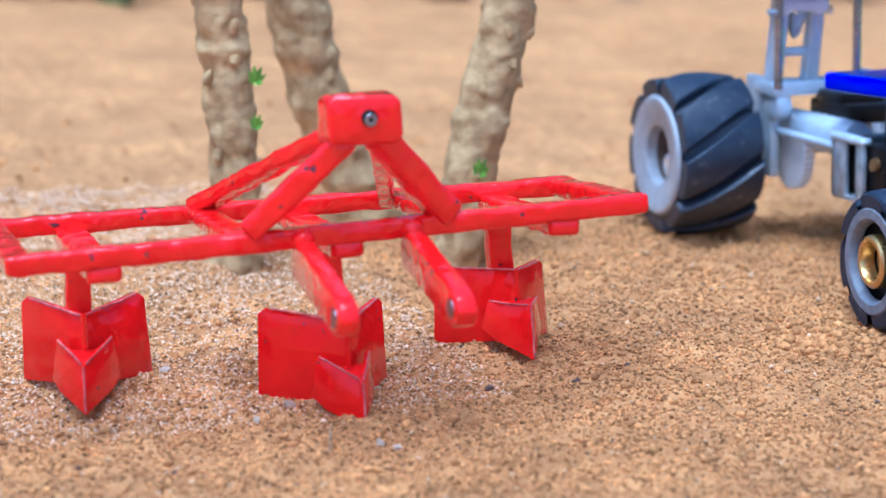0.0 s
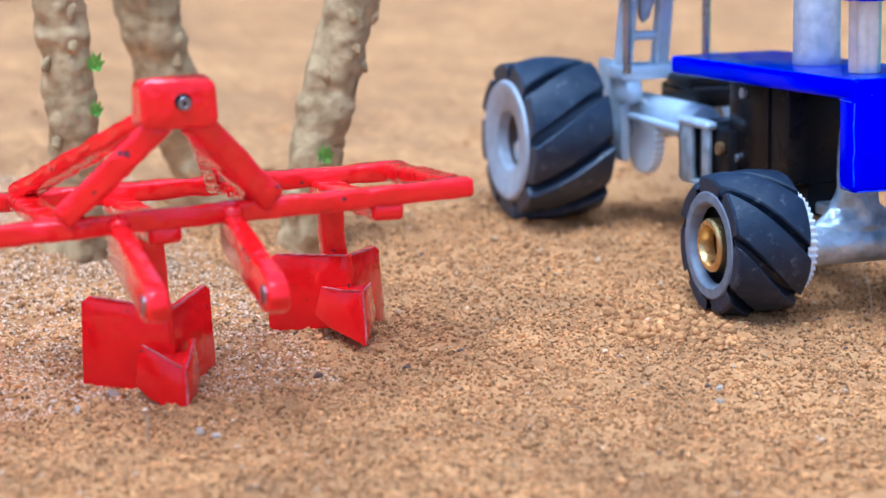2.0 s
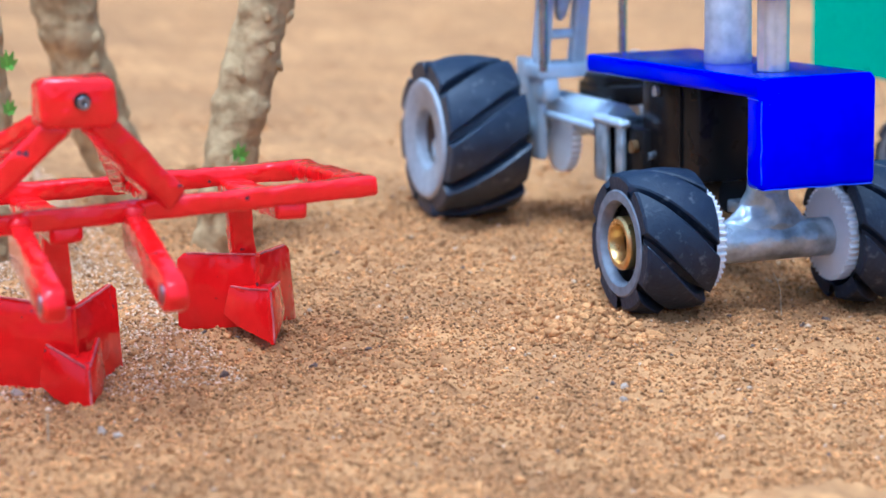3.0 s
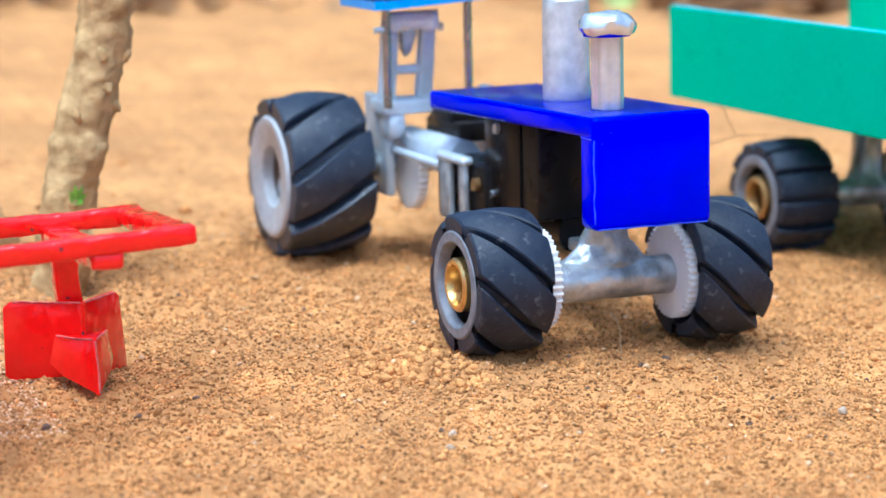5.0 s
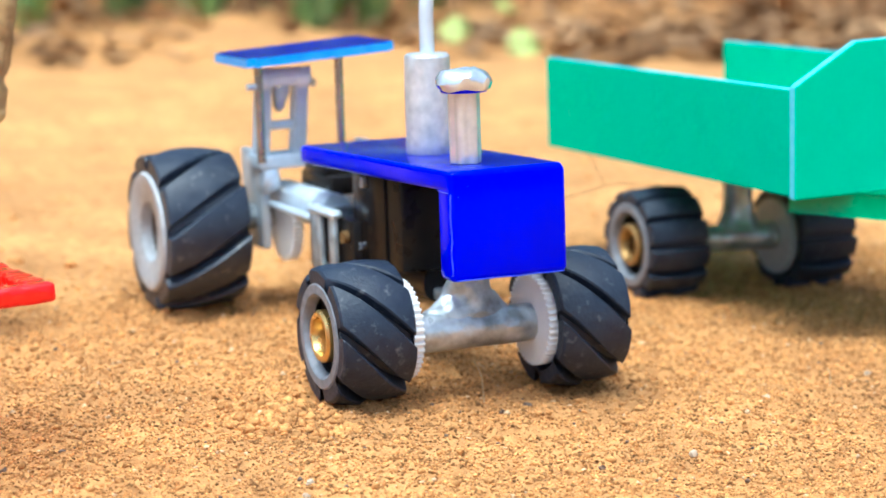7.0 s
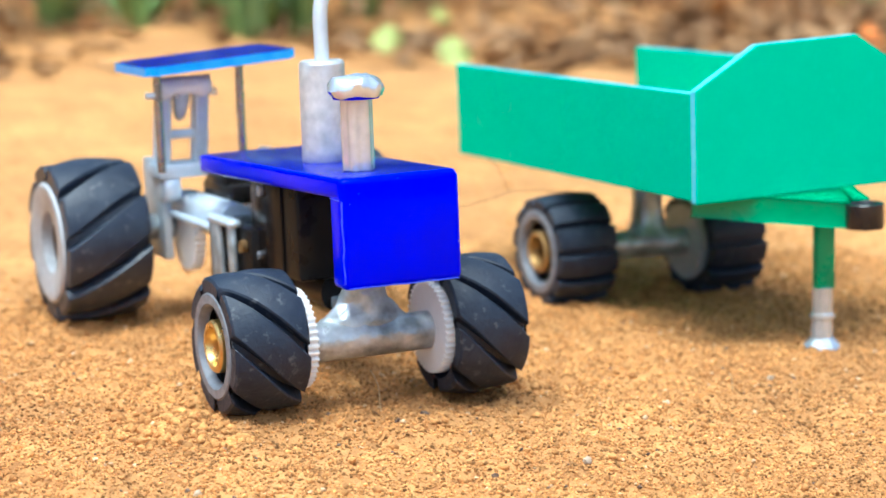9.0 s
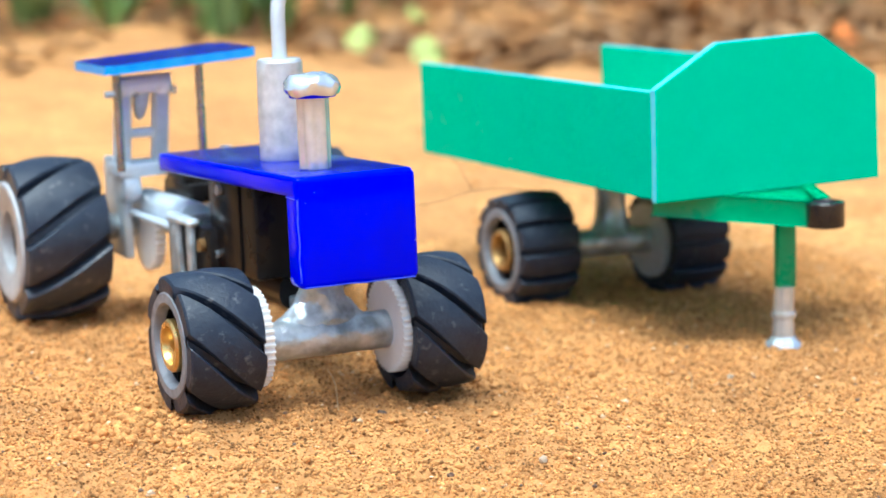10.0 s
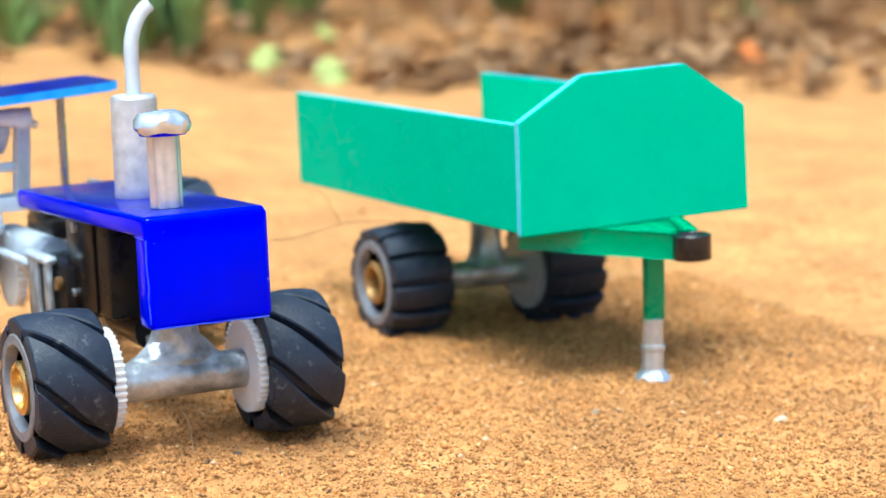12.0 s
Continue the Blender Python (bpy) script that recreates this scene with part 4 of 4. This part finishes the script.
litter(150, (360, 560, 540, 640), 14)
litter(3800, (-420, 1700, 720, 1900), 12)


def tuft(x, y, tall, count, spread_mm, seed, label, mat=None):
    """A weed: arching narrow leaves from one root."""
    rs = random.Random(seed)
    base = (x, y, float(rise(x, y, False)) - 2)
    bm = bmesh.new()
    for i in range(count):
        a = rs.uniform(0, 6.28)
        lean = rs.uniform(0.15, 1.0) * spread_mm
        h = tall * rs.uniform(0.55, 1.0)
        w = rs.uniform(3, 8) * tall / 150
        d = Vector((math.cos(a), math.sin(a), 0))
        sd = Vector((-d.y, d.x, 0))
        o = Vector(base) + d * rs.uniform(0, 8)
        prev = None
        for k in range(6):
            u = k / 5
            p = o + d * lean * u ** 1.6 + Vector((0, 0, h * (u - 0.35 * u * u * lean / spread_mm)))
            ww = w * (1 - u) ** 0.7 + 0.2
            pair = (bm.verts.new(p - sd * ww), bm.verts.new(p + sd * ww))
            if prev:
                bm.faces.new((prev[0], prev[1], pair[1], pair[0]))
            prev = pair
    top = thing("weed", base, label, "weed", "weeds along the far edge")
    part("leaves", bm, mat or GRASS, top)
    return top

for n, (x, y, tall, count, wide) in enumerate(((278, 740, 150, 26, 90), (332, 780, 130, 20, 80), (225, 930, 170, 34, 120), (345, 980, 180, 34, 130), (150, 860, 120, 22, 90), (430, 930, 150, 26, 120),
                                              (520, 1040, 190, 34, 130), (640, 960, 170, 28, 120), (-55, 640, 60, 16, 50), (30, 760, 110, 18, 90), (-160, 720, 120, 22, 100), (-20, 900, 160, 30, 130),
                                              (860, 930, 190, 34, 150), (760, 1050, 200, 36, 150), (1000, 1150, 220, 36, 160), (90, 1050, 190, 34, 140), (690, 735, 70, 10, 50), (180, 1010, 120, 30, 150), (300, 1120, 140, 34, 170), (420, 1080, 130, 30, 160), (560, 1180, 150, 34, 170), (60, 1180, 150, 34, 170), (700, 1220, 150, 34, 170),
                                              (235, 800, 95, 26, 100), (330, 850, 110, 26, 110), (-120, 1000, 140, 30, 150), (880, 1060, 150, 26, 140))):
    tuft(x, y, tall, count, wide, 60 + n, "green narrow-leaved weed growing at the litter's edge")


def stalk(x, y, tall, r, lean, seed):
    base = (x, y, float(rise(x, y, False)) - 3)
    pts = [(x + lean * u * u + 2 * math.sin(u * 7 + seed), y + 1.5 * math.cos(u * 5 + seed), base[2] + tall * u) for u in [i / 8 for i in range(9)]]
    return single("dry_stalk", tube(pts, r, 8), LITTER, base, "upright brown dry stalk in leaf litter", "dry stalk", "dry stalks along the far edge")


for n, (x, y, tall, r, lean) in enumerate(((608, 800, 120, 4.5, 4), (630, 775, 140, 3.2, -6), (648, 742, 160, 7.0, 5), (672, 760, 120, 3.5, 10), (720, 790, 150, 5, -8), (545, 860, 130, 3, 8), (805, 800, 160, 6, 6), (470, 830, 90, 2.6, 12), (575, 760, 170, 5, -4), (690, 720, 170, 4, 6), (750, 740, 180, 7, -5), (560, 900, 200, 8, 6), (660, 930, 220, 9, -8), (840, 860, 220, 10, 5), (700, 860, 200, 9, 4), (730, 900, 200, 11, -6), (775, 850, 190, 8, 7), (790, 930, 220, 12, -4), (820, 900, 200, 9, 9), (620, 880, 190, 7, -5), (880, 920, 220, 11, 6), (910, 880, 210, 9, -7), (590, 950, 200, 9, 3))):
    stalk(x, y, tall, r, lean, n)


def fallen_leaf(x, y, size, mat, label, turn, tilt=0.9):
    """A broad leaf that stands half up, bent along its midrib."""
    base = (x, y, float(rise(x, y, False)))
    bm = bmesh.new()
    rows = []
    for i in range(9):
        u = i / 8
        w = size * 0.42 * math.sin(math.pi * min(1, u * 0.96 + 0.04)) ** 0.8
        rows.append([bm.verts.new(Vector((v * w, abs(v) * w * 0.25, size * u))) for v in (-1, -0.5, 0, 0.5, 1)])
    for a, b in zip(rows, rows[1:]):
        for i in range(4):
            bm.faces.new((a[i], a[i + 1], b[i + 1], b[i]))
    bm.transform(Matrix.Translation(base) @ Matrix.Rotation(turn, 4, "Z") @ Matrix.Rotation(-tilt, 4, "X"))
    ob = single("fallen_leaf", bm, mat, base, label, "leaf", "fallen leaves on the soil")
    return ob


fallen_leaf(342, 690, 22, PALE_LEAF, "pale yellow-green leaf fallen on soil", -0.5)
fallen_leaf(346, 608, 22, PALE_LEAF, "pale yellow-green leaf fallen on soil", -0.3)
fallen_leaf(462, 865, 16, PALE_LEAF, "pale yellow-green leaf fallen on litter", 0.4)
fallen_leaf(578, 562, 18, ORANGE, "orange petal-like leaf fallen on soil", 0.2, 0.6)
fallen_leaf(455, 720, 22, LITTER, "brown dry leaf fallen on soil", 0.9, 1.2)
fallen_leaf(520, 660, 26, LITTER, "brown dry leaf fallen on soil", -0.8, 1.3)
fallen_leaf(212, 640, 20, LITTER, "brown dry leaf fallen on soil", 0.3, 1.4)


def shrub(x, y, tall, wide, seed):
    """Unseen sky-blocking shrub, added: forked stems and a ragged crown of small leaves."""
    rs = random.Random(seed)
    base = (x, y, float(rise(x, y, False)) - 5)
    top = thing("shrub", base, "dense green shrub added out of view to block low sky", "shrub", "shrubs round the bare soil")
    forks = []
    for k in range(5):
        a = 2 * math.pi * k / 5 + rs.uniform(-0.4, 0.4)
        end = Vector((x + math.cos(a) * wide * 0.45, y + math.sin(a) * wide * 0.45, base[2] + tall * rs.uniform(0.6, 0.9)))
        pts = [Vector(base).lerp(end, u) + Vector((rs.uniform(-12, 12), rs.uniform(-12, 12), 0)) * u for u in (0, 0.25, 0.5, 0.75, 1)]
        part("branch", tube(pts, 8, 8, [14, 11, 8, 5, 2]), LITTER, top)
        forks += pts[1:]
    verts, faces = [], []
    for i in range(3200):
        c = rs.choice(forks) + Vector((rs.gauss(0, wide * 0.2), rs.gauss(0, wide * 0.2), rs.gauss(0, tall * 0.14)))
        c.z = max(c.z, base[2] + 20)
        size = rs.uniform(40, 95)
        d = Vector((rs.uniform(-1, 1), rs.uniform(-1, 1), rs.uniform(-0.6, 0.8))).normalized()
        sd = d.orthogonal().normalized() * size * 0.3
        k = len(verts)
        verts += [c, c + d * size * 0.5 + sd, c + d * size, c + d * size * 0.5 - sd + Vector((0, 0, 3))]
        faces.append((k, k + 1, k + 2, k + 3))
    bm = bmesh.new()
    vs = [bm.verts.new(v) for v in verts]
    for f in faces:
        bm.faces.new([vs[i] for i in f])
    part("crown", bm, FOLIAGE, top)
    return top


# added out of view: their dark mass screens low sky from glossy tops
for n, (x, y, tall, wide) in enumerate(((-1000, 2500, 900, 1300), (-250, 2700, 1000, 1400), (450, 2600, 900, 1300), (1150, 2500, 1000, 1400), (1850, 2200, 950, 1300), (2450, 1600, 950, 1300), (-1750, 1900, 900, 1300))):
    shrub(x, y, tall, wide, 300 + n)
